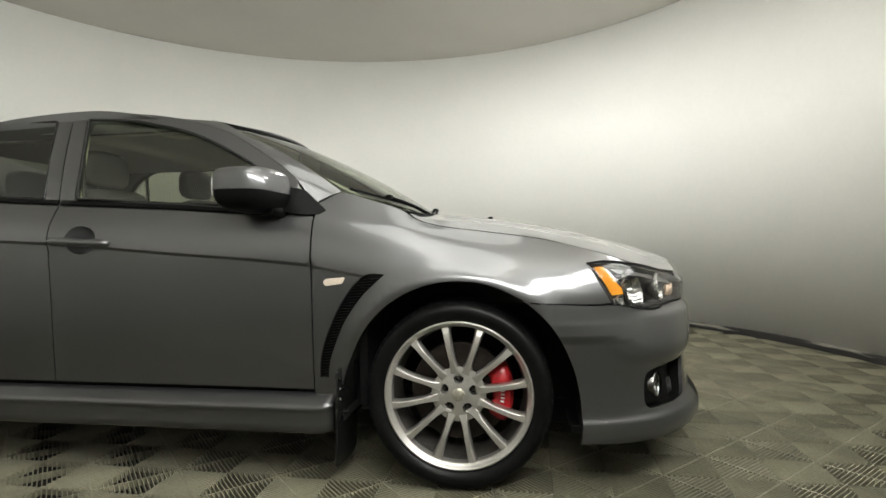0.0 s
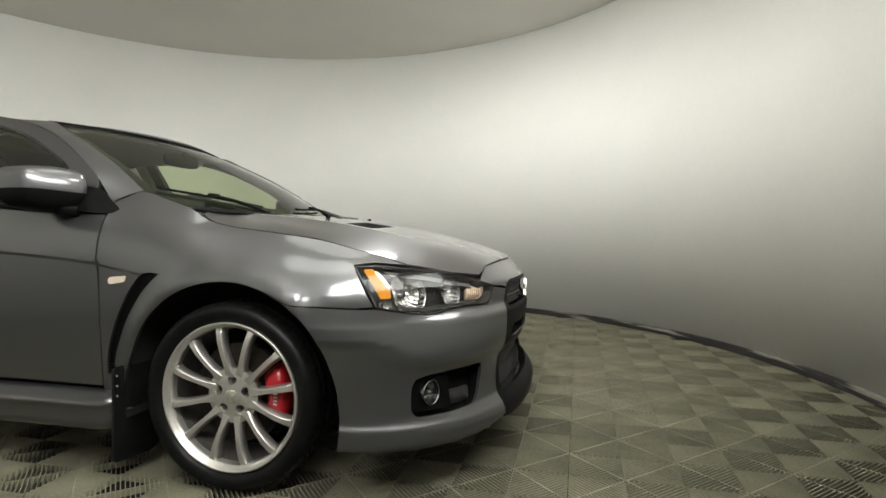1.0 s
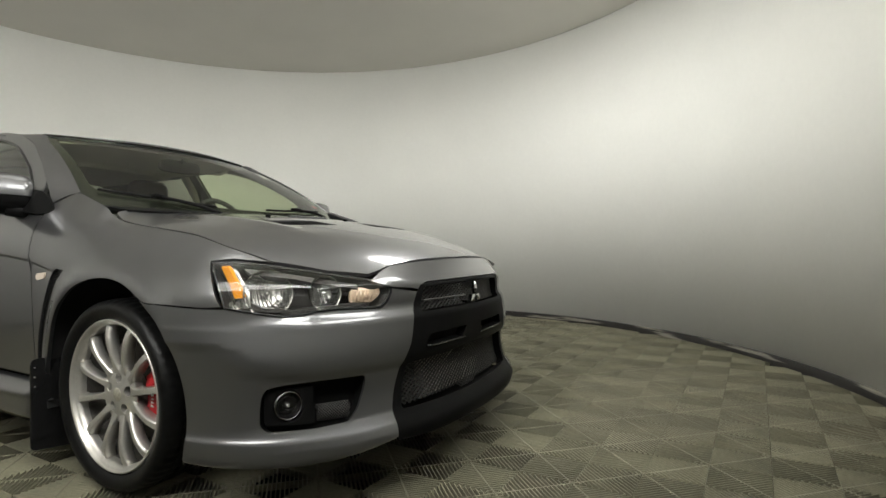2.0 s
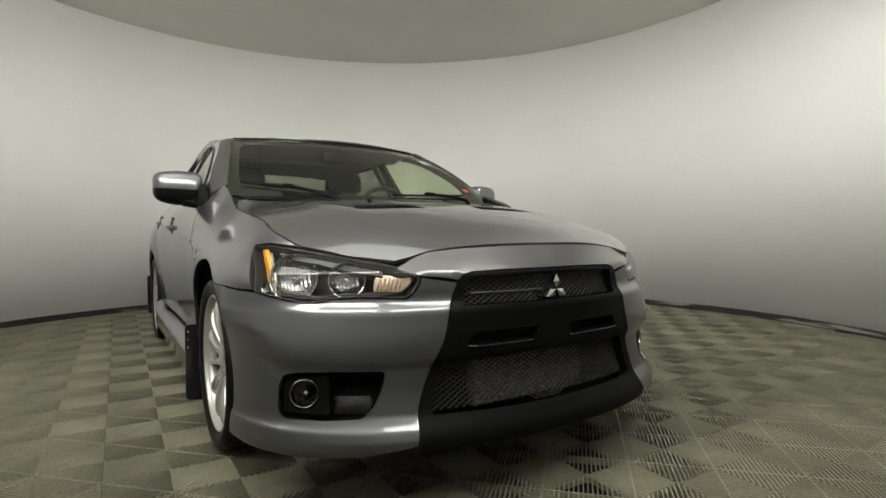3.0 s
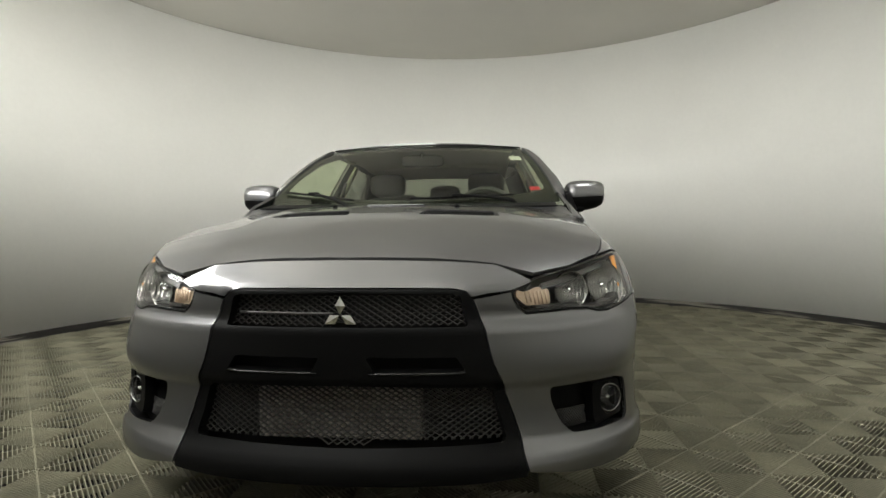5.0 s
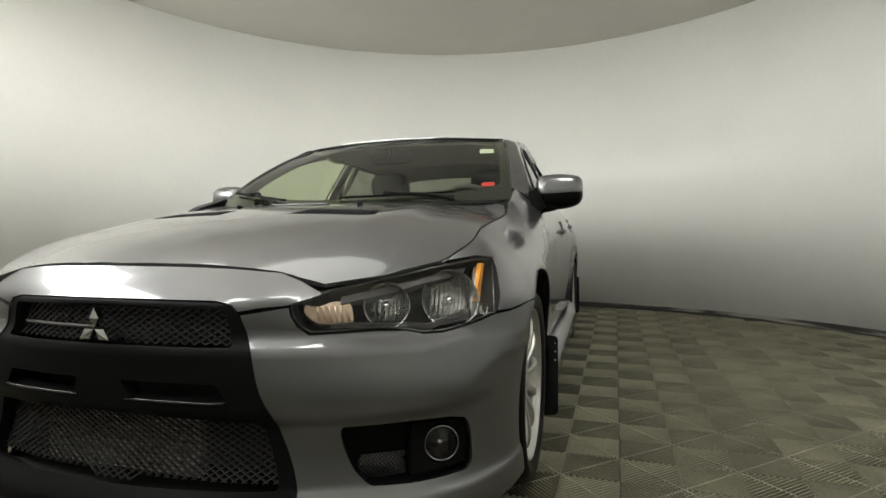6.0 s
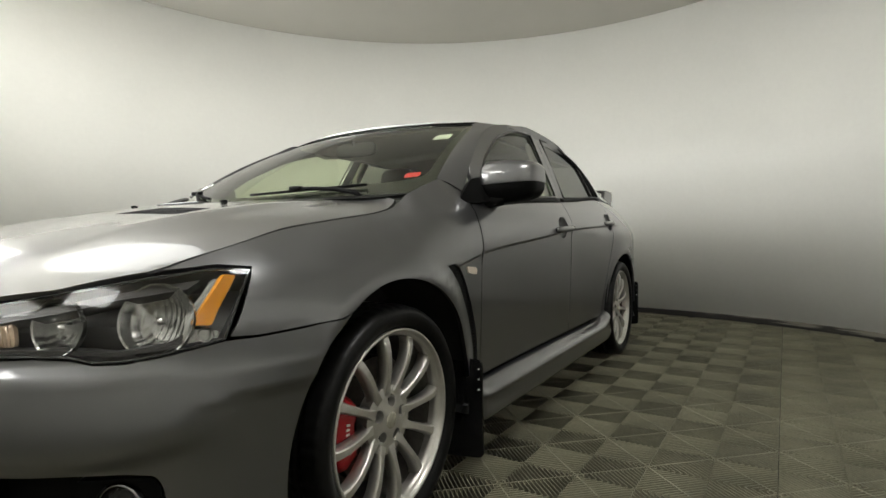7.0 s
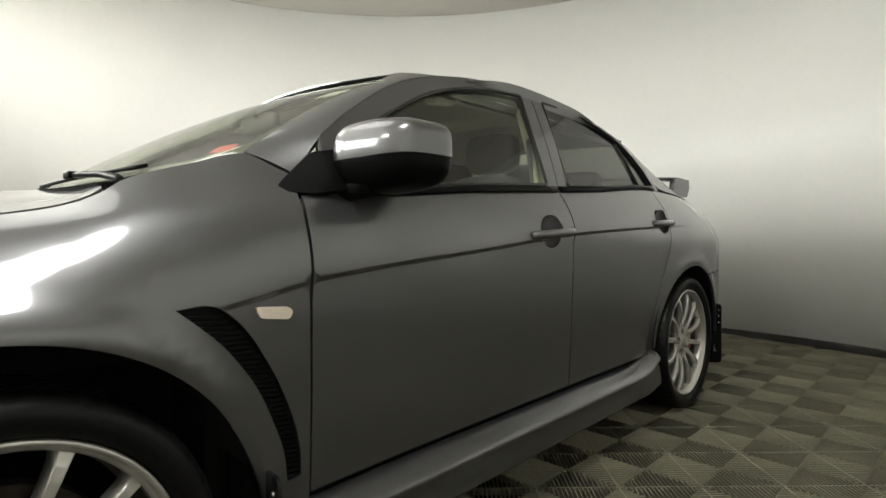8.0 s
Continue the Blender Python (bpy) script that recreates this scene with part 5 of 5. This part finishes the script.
# ---------------------------------------------------------------- car: sills, mirrors, wipers, flaps, wing
for m in (False, True):
    s = -1 if m else 1
    prof = [(0.842, 0.322), (0.876, 0.311), (0.904, 0.296), (0.916, 0.287), (0.919, 0.279), (0.915, 0.271), (0.911, 0.262), (0.916, 0.225), (0.915, 0.204), (0.905, 0.192), (0.885, 0.186), (0.80, 0.185), (0.80, 0.30)]

    def sill_shape(t, p, q):
        end = max(0.0, (t + 0.51) / 0.075, (-2.10 - t) / 0.12)
        k = 1 - 0.06 * min(1.0, end) ** 2
        fin = min(1.0, max(0.0, (-1.98 - t) / 0.255)) ** 2
        top = max(0.0, (q - 0.20) / 0.12)
        return (t, s * (p * k + (1 - k) * 0.80 - 0.012 * fin * top), q + 0.012 * min(1, end) ** 2 + 0.045 * fin * top)

    bm = prism(prof, "x", -0.435, -2.235, 40, sill_shape)
    for e in bm.edges:
        e.smooth = True
    part("side_sill", bm, M_PAINT, car, "grey metallic side skirt")

    # mirror
    host = new("door_mirror")
    host.parent = car
    tagged(host, "grey door mirror with black lower shell")

    def mirror_shape(x, y, z):
        out = y * s
        zz = z * (1 - 0.14 * max(0, out)) + 0.06 * out
        xx = x * (1 - 0.10 * out) - 0.18 * out * (x > -9)
        if x > 0:
            xx -= 0.22 * x * z * z
        return xx, y, zz

    cxm, cym, czm = -0.722, s * 0.910, 1.049
    part("upper_shell", superbox(cxm, cym, czm, 0.100, 0.106, 0.079, 0.40, 0.5, 48, 16, -0.16, 1.0, mirror_shape), M_PAINT, host)
    part("lower_shell", superbox(cxm, cym, czm, 0.098, 0.104, 0.083, 0.55, 0.5, 48, 12, -1.0, -0.165, mirror_shape), M_BLACK, host, "black plastic lower shell")
    part("mirror_glass", superbox(cxm - 0.084, cym, czm + 0.004, 0.006, 0.074, 0.050, 0.4, 0.4, 32, 10, shape=lambda x, y, z: (x - 3.2 * y * s, y, z)), M_MIRRORGLASS, host)
    bm = tube([(-0.640, s * 0.800, 0.968), (-0.655, s * 0.845, 0.975), (-0.675, s * 0.885, 0.985)], [0.030, 0.027, 0.030], 12)
    part("mirror_arm", bm, M_BLACK, host)
    sail = [(-0.488, 0.956), (-0.500, 0.975), (-0.572, 1.044), (-0.672, 1.066), (-0.650, 0.985), (-0.640, 0.966), (-0.560, 0.9535)]
    panel("mirror_foot", S_glass, rounded(sail, 0.012, 3), M_BLACK, host, "black triangular mirror foot", h=0.03, thick=0.035, lift=0.022, mirror=m)

    # mud flaps
    for x0, z0, z1, y0, y1 in ((-0.412, 0.065, 0.420, 0.70, 0.925), (-3.040, 0.140, 0.480, 0.70, 0.908)):
        flap = rounded([(y0, z1), (y1, z1), (y1, z0 + 0.02), (y0 + 0.05, z0), (y0, z0 + 0.02)], 0.02, 3)
        me = panel_mesh("mud_flap", lambda u, v: np.stack([x0 - 0.05 * (z1 - v) ** 2 + 0 * u, u, v], -1), flap, h=0.06, thick=0.008, mirror=m)
        fl = part("mud_flap", me, M_GLOSSBLACK, car, "glossy black mud flap")
        for k in range(3):
            v, f = lathe([(0.0005, 0.004), (0.004, 0.003), (0.005, 0.0)], 8, "y")
            r = Matrix.Translation((x0 + 0.004, s * (y1 - 0.012 - 0.0 * k), z1 - 0.03 - 0.035 * k)) @ Matrix.Rotation(-math.pi / 2, 4, "Z")
            part("flap_screw", mesh_from("flap_screw", [r @ Vector(a) for a in v], f, M_CHROME), None, fl)

# wipers on the windscreen foot
def on_screen(u, v, lift):
    e = 1e-3
    g = lambda a, b: Vector(S_screen(np.array([a]), np.array([b]))[0])
    n = (g(u + e, v) - g(u - e, v)).cross(g(u, v + e) - g(u, v - e)).normalized()
    return g(u, v) + n * lift


for u0, u1, up in ((-0.93, -0.36, -0.42), (0.02, 0.70, 0.62)):
    w = new("wiper")
    w.parent = car
    tagged(w, "black windscreen wiper at rest")
    n = 14
    blade = [on_screen(u0 + (u1 - u0) * i / n, 0.048 - 0.022 * i / n + 0.010 * math.sin(math.pi * i / n), 0.008) for i in range(n + 1)]
    part("wiper_blade", tube(blade, 0.0055, 6), M_BLACK, w)
    arm = [on_screen(u0 + (u1 - u0) * t, v, l) for t, v, l in ((0.46, 0.045, 0.017), (0.60, 0.030, 0.018), (0.80, 0.000, 0.016), (0.96, -0.040, 0.010), (1.00, -0.065, 0.0))]
    part("wiper_arm", tube(arm, [0.006, 0.0075, 0.008, 0.010, 0.011], 8), M_BLACK, w)
    c = on_screen(u0 + (u1 - u0) * 0.46, 0.047, 0.017)
    part("wiper_joint", box(c.x - 0.012, c.x + 0.012, c.y - 0.028, c.y + 0.028, c.z - 0.008, c.z + 0.009, 0.004), M_BLACK, w)

# stickers on the windscreen
panel("paper_sticker", S_screen, rounded([(0.805, 0.625), (0.908, 0.625), (0.908, 0.730), (0.805, 0.730)], 0.01, 2), M_WHITE, wind, "small white paper sticker", h=0.05, thick=0, lift=-0.0075)
panel("red_sticker", S_screen, rounded([(0.838, 0.085), (0.910, 0.078), (0.910, 0.128), (0.838, 0.135)], 0.01, 2), M_REDTAG, wind, "small red sticker", h=0.05, thick=0, lift=-0.0075)

# rear wing on the boot
wing_e = new("rear_spoiler")
wing_e.parent = car
tagged(wing_e, "grey rear spoiler on two feet")
bm = prism([(-3.02, 1.168), (-3.08, 1.180), (-3.20, 1.176), (-3.27, 1.166), (-3.20, 1.158), (-3.08, 1.160)], "y", -0.66, 0.66, 20,
           lambda t, p, q: (p + 0.05 - 0.05 * abs(t / 0.7) ** 2, t, q + 0.03 * (1 - (t / 0.7) ** 2)))
part("blade", bm, M_PAINT, wing_e)
for k in (1, -1):
    bm = prism([(-2.99, 1.075), (-3.02, 1.165), (-3.06, 1.182), (-3.24, 1.176), (-3.25, 1.130), (-3.21, 1.075)], "y", 0.640 * k, 0.666 * k, 2)
    part("end_plate", bm, M_PAINT, wing_e)
    bm = prism([(-3.10, 1.06), (-3.12, 1.18), (-3.20, 1.18), (-3.22, 1.06)], "y", 0.44 * k, 0.475 * k, 1)
    part("foot", bm, M_PAINT, wing_e)

# ---------------------------------------------------------------- car: cabin
dash = part("dashboard", prism([(-0.40, 0.955), (-0.62, 0.985), (-0.80, 0.975), (-0.88, 0.93), (-0.90, 0.80), (-0.86, 0.60), (-0.40, 0.60)], "y", -0.69, 0.69, 12,
                               lambda t, p, q: (p + 0.05 * (1 - (t / 0.69) ** 2), t, q - 0.02 * abs(t / 0.69) ** 3 + 0.018 * math.exp(-((t - 0.37) / 0.14) ** 2) * (p < -0.55))), M_DASH, car, "dark dashboard")
ringp = [(0.0, 0.183 * math.cos(a), 0.183 * math.sin(a)) for a in np.linspace(0, 2 * math.pi, 41)[:-1]]
steer = part("steering_wheel", tube(ringp, 0.0155, 10, True), M_DASH, car, "dark leather steering wheel")
steer.matrix_basis = Matrix.Translation((-0.99, 0.37, 0.955)) @ Matrix.Rotation(math.radians(-24), 4, "Y")
part("steering_hub", superbox(0.03, 0, 0, 0.03, 0.075, 0.065, 0.6, 0.6, 24, 10), M_DASH, steer)
for a in (0, 180, 250, 290):
    d = math.radians(a)
    part("steering_spoke", tube([(0.02, 0.05 * math.cos(d), 0.05 * math.sin(d)), (0.0, 0.18 * math.cos(d), 0.18 * math.sin(d))], 0.012, 8), M_DASH, steer)


def seat(x, y, w, tall, name="front_seat"):
    e = new(name)
    e.parent = car
    tagged(e, "charcoal cloth seat with headrest")
    part("cushion", superbox(x + 0.28, y, 0.53, 0.27, w, 0.10, 0.5, 0.45), M_CLOTH, e)
    lean = lambda a, b, c: (a - 1.15 * c - 0.30 * (abs(b) ** 3), b * (1 - 0.22 * max(0, c) ** 2), c)
    part("backrest", superbox(x - 0.02, y, 0.83, 0.085, w, tall, 0.42, 0.5, 40, 20, shape=lean), M_CLOTH, e)
    part("headrest", superbox(x - 0.165, y, 0.83 + tall + 0.095, 0.050, 0.135, 0.085, 0.55, 0.6, 32, 14), M_CLOTH, e)
    for k in (-0.05, 0.05):
        part("headrest_post", tube([(x - 0.155, y + k, 0.83 + tall - 0.03), (x - 0.16, y + k, 0.83 + tall + 0.05)], 0.006, 8), M_CHROME, e)


for y in (0.37, -0.37):
    seat(-1.58, y, 0.245, 0.285)
seat(-2.35, 0.0, 0.62, 0.26, "rear_seat")
for y in (0.36, -0.36):
    part("rear_headrest", superbox(-2.50, y, 1.13, 0.05, 0.12, 0.065, 0.55, 0.6, 28, 12), M_CLOTH, car)
part("parcel_shelf", box(-3.05, -2.50, -0.60, 0.60, 1.02, 1.035), M_DASH, car)
panel("headliner", lambda u, v: S_roof(u, v) - np.array([0, 0, 0.035]), [(-1.02, -0.53), (-1.02, 0.53), (-2.6, 0.53), (-2.6, -0.53)], M_TRIM, car, "pale grey headlining", h=0.12, thick=0.01, flip=True)
bm = superbox(-0.87, 0.0, 1.272, 0.016, 0.125, 0.036, 0.5, 0.5, 28, 12)
mir = part("inner_mirror", bm, M_BLACK, car, "black inside mirror")
part("mirror_stalk", tube([(-0.865, 0, 1.285), (-0.845, 0, 1.316)], 0.008, 8), M_BLACK, mir)
for m in (False, True):
    k = -1 if m else 1
    # inner door linings and pillar trims
    lin = [(-0.60, 0.35), (-0.66, 0.93), (-1.50, 0.985), (-1.50, 0.35)]
    panel("door_lining", lambda u, v: np.stack([u, side_y(u, v) - 0.085, v], -1), lin, M_DASH, car, h=0.12, thick=0.01, mirror=m)
    lin = [(-1.64, 0.35), (-1.64, 0.99), (-2.40, 1.03), (-2.25, 0.35)]
    panel("door_lining", lambda u, v: np.stack([u, side_y(u, v) - 0.085, v], -1), lin, M_DASH, car, h=0.12, thick=0.01, mirror=m)
    bm = prism([(-0.035, -0.012), (0.035, -0.012), (0.030, 0.012), (-0.030, 0.012)], "x", 0, 1, 8,
               lambda t, p, q: (-1.575 - 0.10 * t + p, k * (float(glass_y(-1.6, 1.0 + 0.40 * t)) - 0.055 + q), 0.95 + 0.45 * t))
    part("pillar_trim", bm, M_TRIM, car, "beige centre pillar trim")
    belt = [(-1.60, k * 0.66, 1.22), (-1.56, k * 0.71, 1.0), (-1.50, k * 0.75, 0.6)]
    bm = tube(belt, 0.012, 6)
    part("seat_belt", bm, M_CLOTH, car)
    grab = [(-1.15, k * 0.545, 1.335), (-1.20, k * 0.52, 1.315), (-1.32, k * 0.52, 1.33), (-1.37, k * 0.545, 1.36)]
    part("grab_handle", tube(grab, 0.009, 8), M_TRIM, car)


# ---------------------------------------------------------------- added wall fill panels
def wall_fill(x, y, z, w, h, glow):
    """Unseen flat fill panel added on a short wall arm, facing the far wall."""
    e = tagged(new("wall_fill"), "white rectangular fill panel added by the round wall, switched on", "wall lamp", "wall lamps")
    e.matrix_basis = look((x, y, z), (CX - 0.4, CY, 2.55))
    part("diffuser", box(-w, w, -h, h, -0.012, 0.0, 0.004), glow, e)
    part("housing", box(-w - 0.02, w + 0.02, -h - 0.02, h + 0.02, -0.010, 0.05, 0.006), M_FILLRIM, e)
    part("arm", tube([(0, 0, 0.04), (0, 0, 0.30)], 0.02, 10), M_FILLRIM, e)


# four added panels, kept out of every view, light the walls and car
for spec, glow in zip(((0.60, -2.70, 2.25, 0.78, 0.45), (1.58, -1.74, 2.25, 0.52, 0.42), (2.30, -0.60, 2.25, 0.62, 0.42), (2.30, 0.60, 2.85, 0.38, 0.20)), PANELS):
    wall_fill(*spec, glow)

# ---------------------------------------------------------------- floor tiles
CELL, GX, GY, GROT = 0.2, 0.136, 0.1605, -0.0231


def clip_cell(poly, h):
    """A convex polygon clipped to the square -h..h."""
    for ax, sgn in ((0, 1), (0, -1), (1, 1), (1, -1)):
        out = []
        for i, a in enumerate(poly):
            b = poly[(i + 1) % len(poly)]
            ia, ib = sgn * a[ax] <= h, sgn * b[ax] <= h
            if ia:
                out.append(a)
            if ia != ib:
                k = (sgn * h - a[ax]) / (b[ax] - a[ax])
                out.append((a[0] + k * (b[0] - a[0]), a[1] + k * (b[1] - a[1])))
        poly = out
        if len(poly) < 3:
            return []
    return poly


def cell_ribs(odd):
    """The ribs of one cell, as polygons with their top height, about the cell's centre."""
    d = (math.sqrt(0.5), (-1 if odd else 1) * math.sqrt(0.5))
    nrm = (-d[1], d[0])
    out = []
    for i in range(-9, 10):
        o = i * 0.0148
        p = [(d[0] * s * 0.2 + nrm[0] * (o + w), d[1] * s * 0.2 + nrm[1] * (o + w)) for s, w in ((-1, -0.0014), (1, -0.0014), (1, 0.0014), (-1, 0.0014))]
        p = clip_cell(p, 0.0985)
        if p:
            out.append((p, 0.0))
    cross = [(nrm[0] * s * 0.2 + d[0] * w, nrm[1] * s * 0.2 + d[1] * w) for s, w in ((-1, -0.003), (1, -0.003), (1, 0.003), (-1, 0.003))]
    out.append((clip_cell(cross, 0.0985), -0.0015))
    return out


def tile_mesh(keep=None):
    verts, faces = [], []
    for ci in (0, 1):
        for cj in (0, 1):
            ox, oy = (ci - 0.5) * CELL, (cj - 0.5) * CELL
            for poly, top in cell_ribs((ci + cj) % 2):
                pts = [(x + ox, y + oy) for x, y in poly]
                if keep and not keep(sum(x for x, y in pts) / len(pts), sum(y for x, y in pts) / len(pts)):
                    continue
                k, n = len(verts), len(pts)
                mx, my = sum(x for x, y in pts) / n, sum(y for x, y in pts) / n
                dx, dy = math.sqrt(0.5), (-1 if (ci + cj) % 2 else 1) * math.sqrt(0.5)
                wide, slim = [], []
                for x, y in pts:
                    o = (x - mx) * -dy + (y - my) * dx
                    g, w = (math.copysign(0.0003, o), math.copysign(0.0007, -o)) if top == 0.0 else (0.0, 0.0)
                    wide.append((x - dy * g, y + dx * g))
                    slim.append((x - dy * w, y + dx * w))
                verts += [(x, y, top) for x, y in pts] + [(x, y, -0.002) for x, y in wide] + [(x, y, -0.009) for x, y in wide] + [(x, y, -0.026) for x, y in slim]
                faces.append(tuple(range(k, k + n)))
                for b in (0, n, 2 * n):
                    faces += [(k + b + i, k + b + n + i, k + b + n + (i + 1) % n, k + b + (i + 1) % n) for i in range(n)]
    # rim of the tile: a thin square frame a little lower than the ribs
    for a0, b0, a1, b1 in ((-0.1985, -0.1985, 0.1985, -0.1965), (-0.1985, 0.1965, 0.1985, 0.1985), (-0.1985, -0.1965, -0.1965, 0.1965), (0.1965, -0.1965, 0.1985, 0.1965)):
        pts = [(a0, b0), (a1, b0), (a1, b1), (a0, b1)]
        if keep and not keep((a0 + a1) / 2, (b0 + b1) / 2):
            continue
        k = len(verts)
        verts += [(x, y, -0.008) for x, y in pts] + [(x, y, -0.026) for x, y in pts]
        faces.append((k, k + 1, k + 2, k + 3))
        faces += [(k + i, k + 4 + i, k + 4 + (i + 1) % 4, k + (i + 1) % 4) for i in range(4)]
    return mesh_from("tile", verts, faces, M_TILE)


WHOLE = tile_mesh()
cg, sg_ = math.cos(GROT), math.sin(GROT)
for ti in range(-14, 14):
    for tj in range(-14, 14):
        gx, gy = GX + (2 * ti + 1) * CELL, GY + (2 * tj + 1) * CELL
        wx, wy = gx * cg - gy * sg_, gx * sg_ + gy * cg
        dist = math.hypot(wx - CX, wy - CY)
        if dist > RAD + 0.27:
            continue
        if dist < RAD - 0.28:
            me = WHOLE
        else:
            me = tile_mesh(lambda x, y: math.hypot(wx + x * cg - y * sg_ - CX, wy + x * sg_ + y * cg - CY) < RAD + 0.02)
            if not me.polygons:
                continue
        ob = new("tile", me)
        ob.parent = floor_ob
        ob.matrix_basis = Matrix.Translation((wx, wy, 0)) @ Matrix.Rotation(GROT, 4, "Z")

# dust and grit that fills the grooves on the way in
M_DUST = mat("floor_dust", (0.095, 0.086, 0.058), 0.95, grain=0.25, grain_scale=90, stain=0.4, stain_scale=4)
NX, STEP, X0, Y0 = 80, 0.05, -1.2, -0.9
dv, df = [], []
for i in range(NX + 1):
    for j in range(NX + 1):
        x, y = X0 + i * STEP, Y0 + j * STEP
        near = math.exp(-((x - 1.75) / 0.85) ** 2 - ((y - 1.35) / 1.05) ** 2)
        h = near + 0.55 * near ** 0.35 * noise.fractal(Vector((x * 1.6, y * 1.6, 0.3)), 0.8, 2.1, 4)
        dv.append((x, y, -0.0245 + 0.0225 * float(sstep(0.18, 0.62, h))))
for i in range(NX):
    for j in range(NX):
        cx, cy = X0 + (i + 0.5) * STEP, Y0 + (j + 0.5) * STEP
        k = i * (NX + 1) + j
        if math.hypot(cx - CX, cy - CY) < RAD - 0.06 and max(dv[q][2] for q in (k, k + 1, k + NX + 1, k + NX + 2)) > -0.0242:
            df.append((k, k + NX + 1, k + NX + 2, k + 1))
tagged(new("floor_dust", mesh_from("floor_dust", dv, df, M_DUST, True)), "pale grey dust filling the grooves of the floor tiles", "dust", kind="stuff")
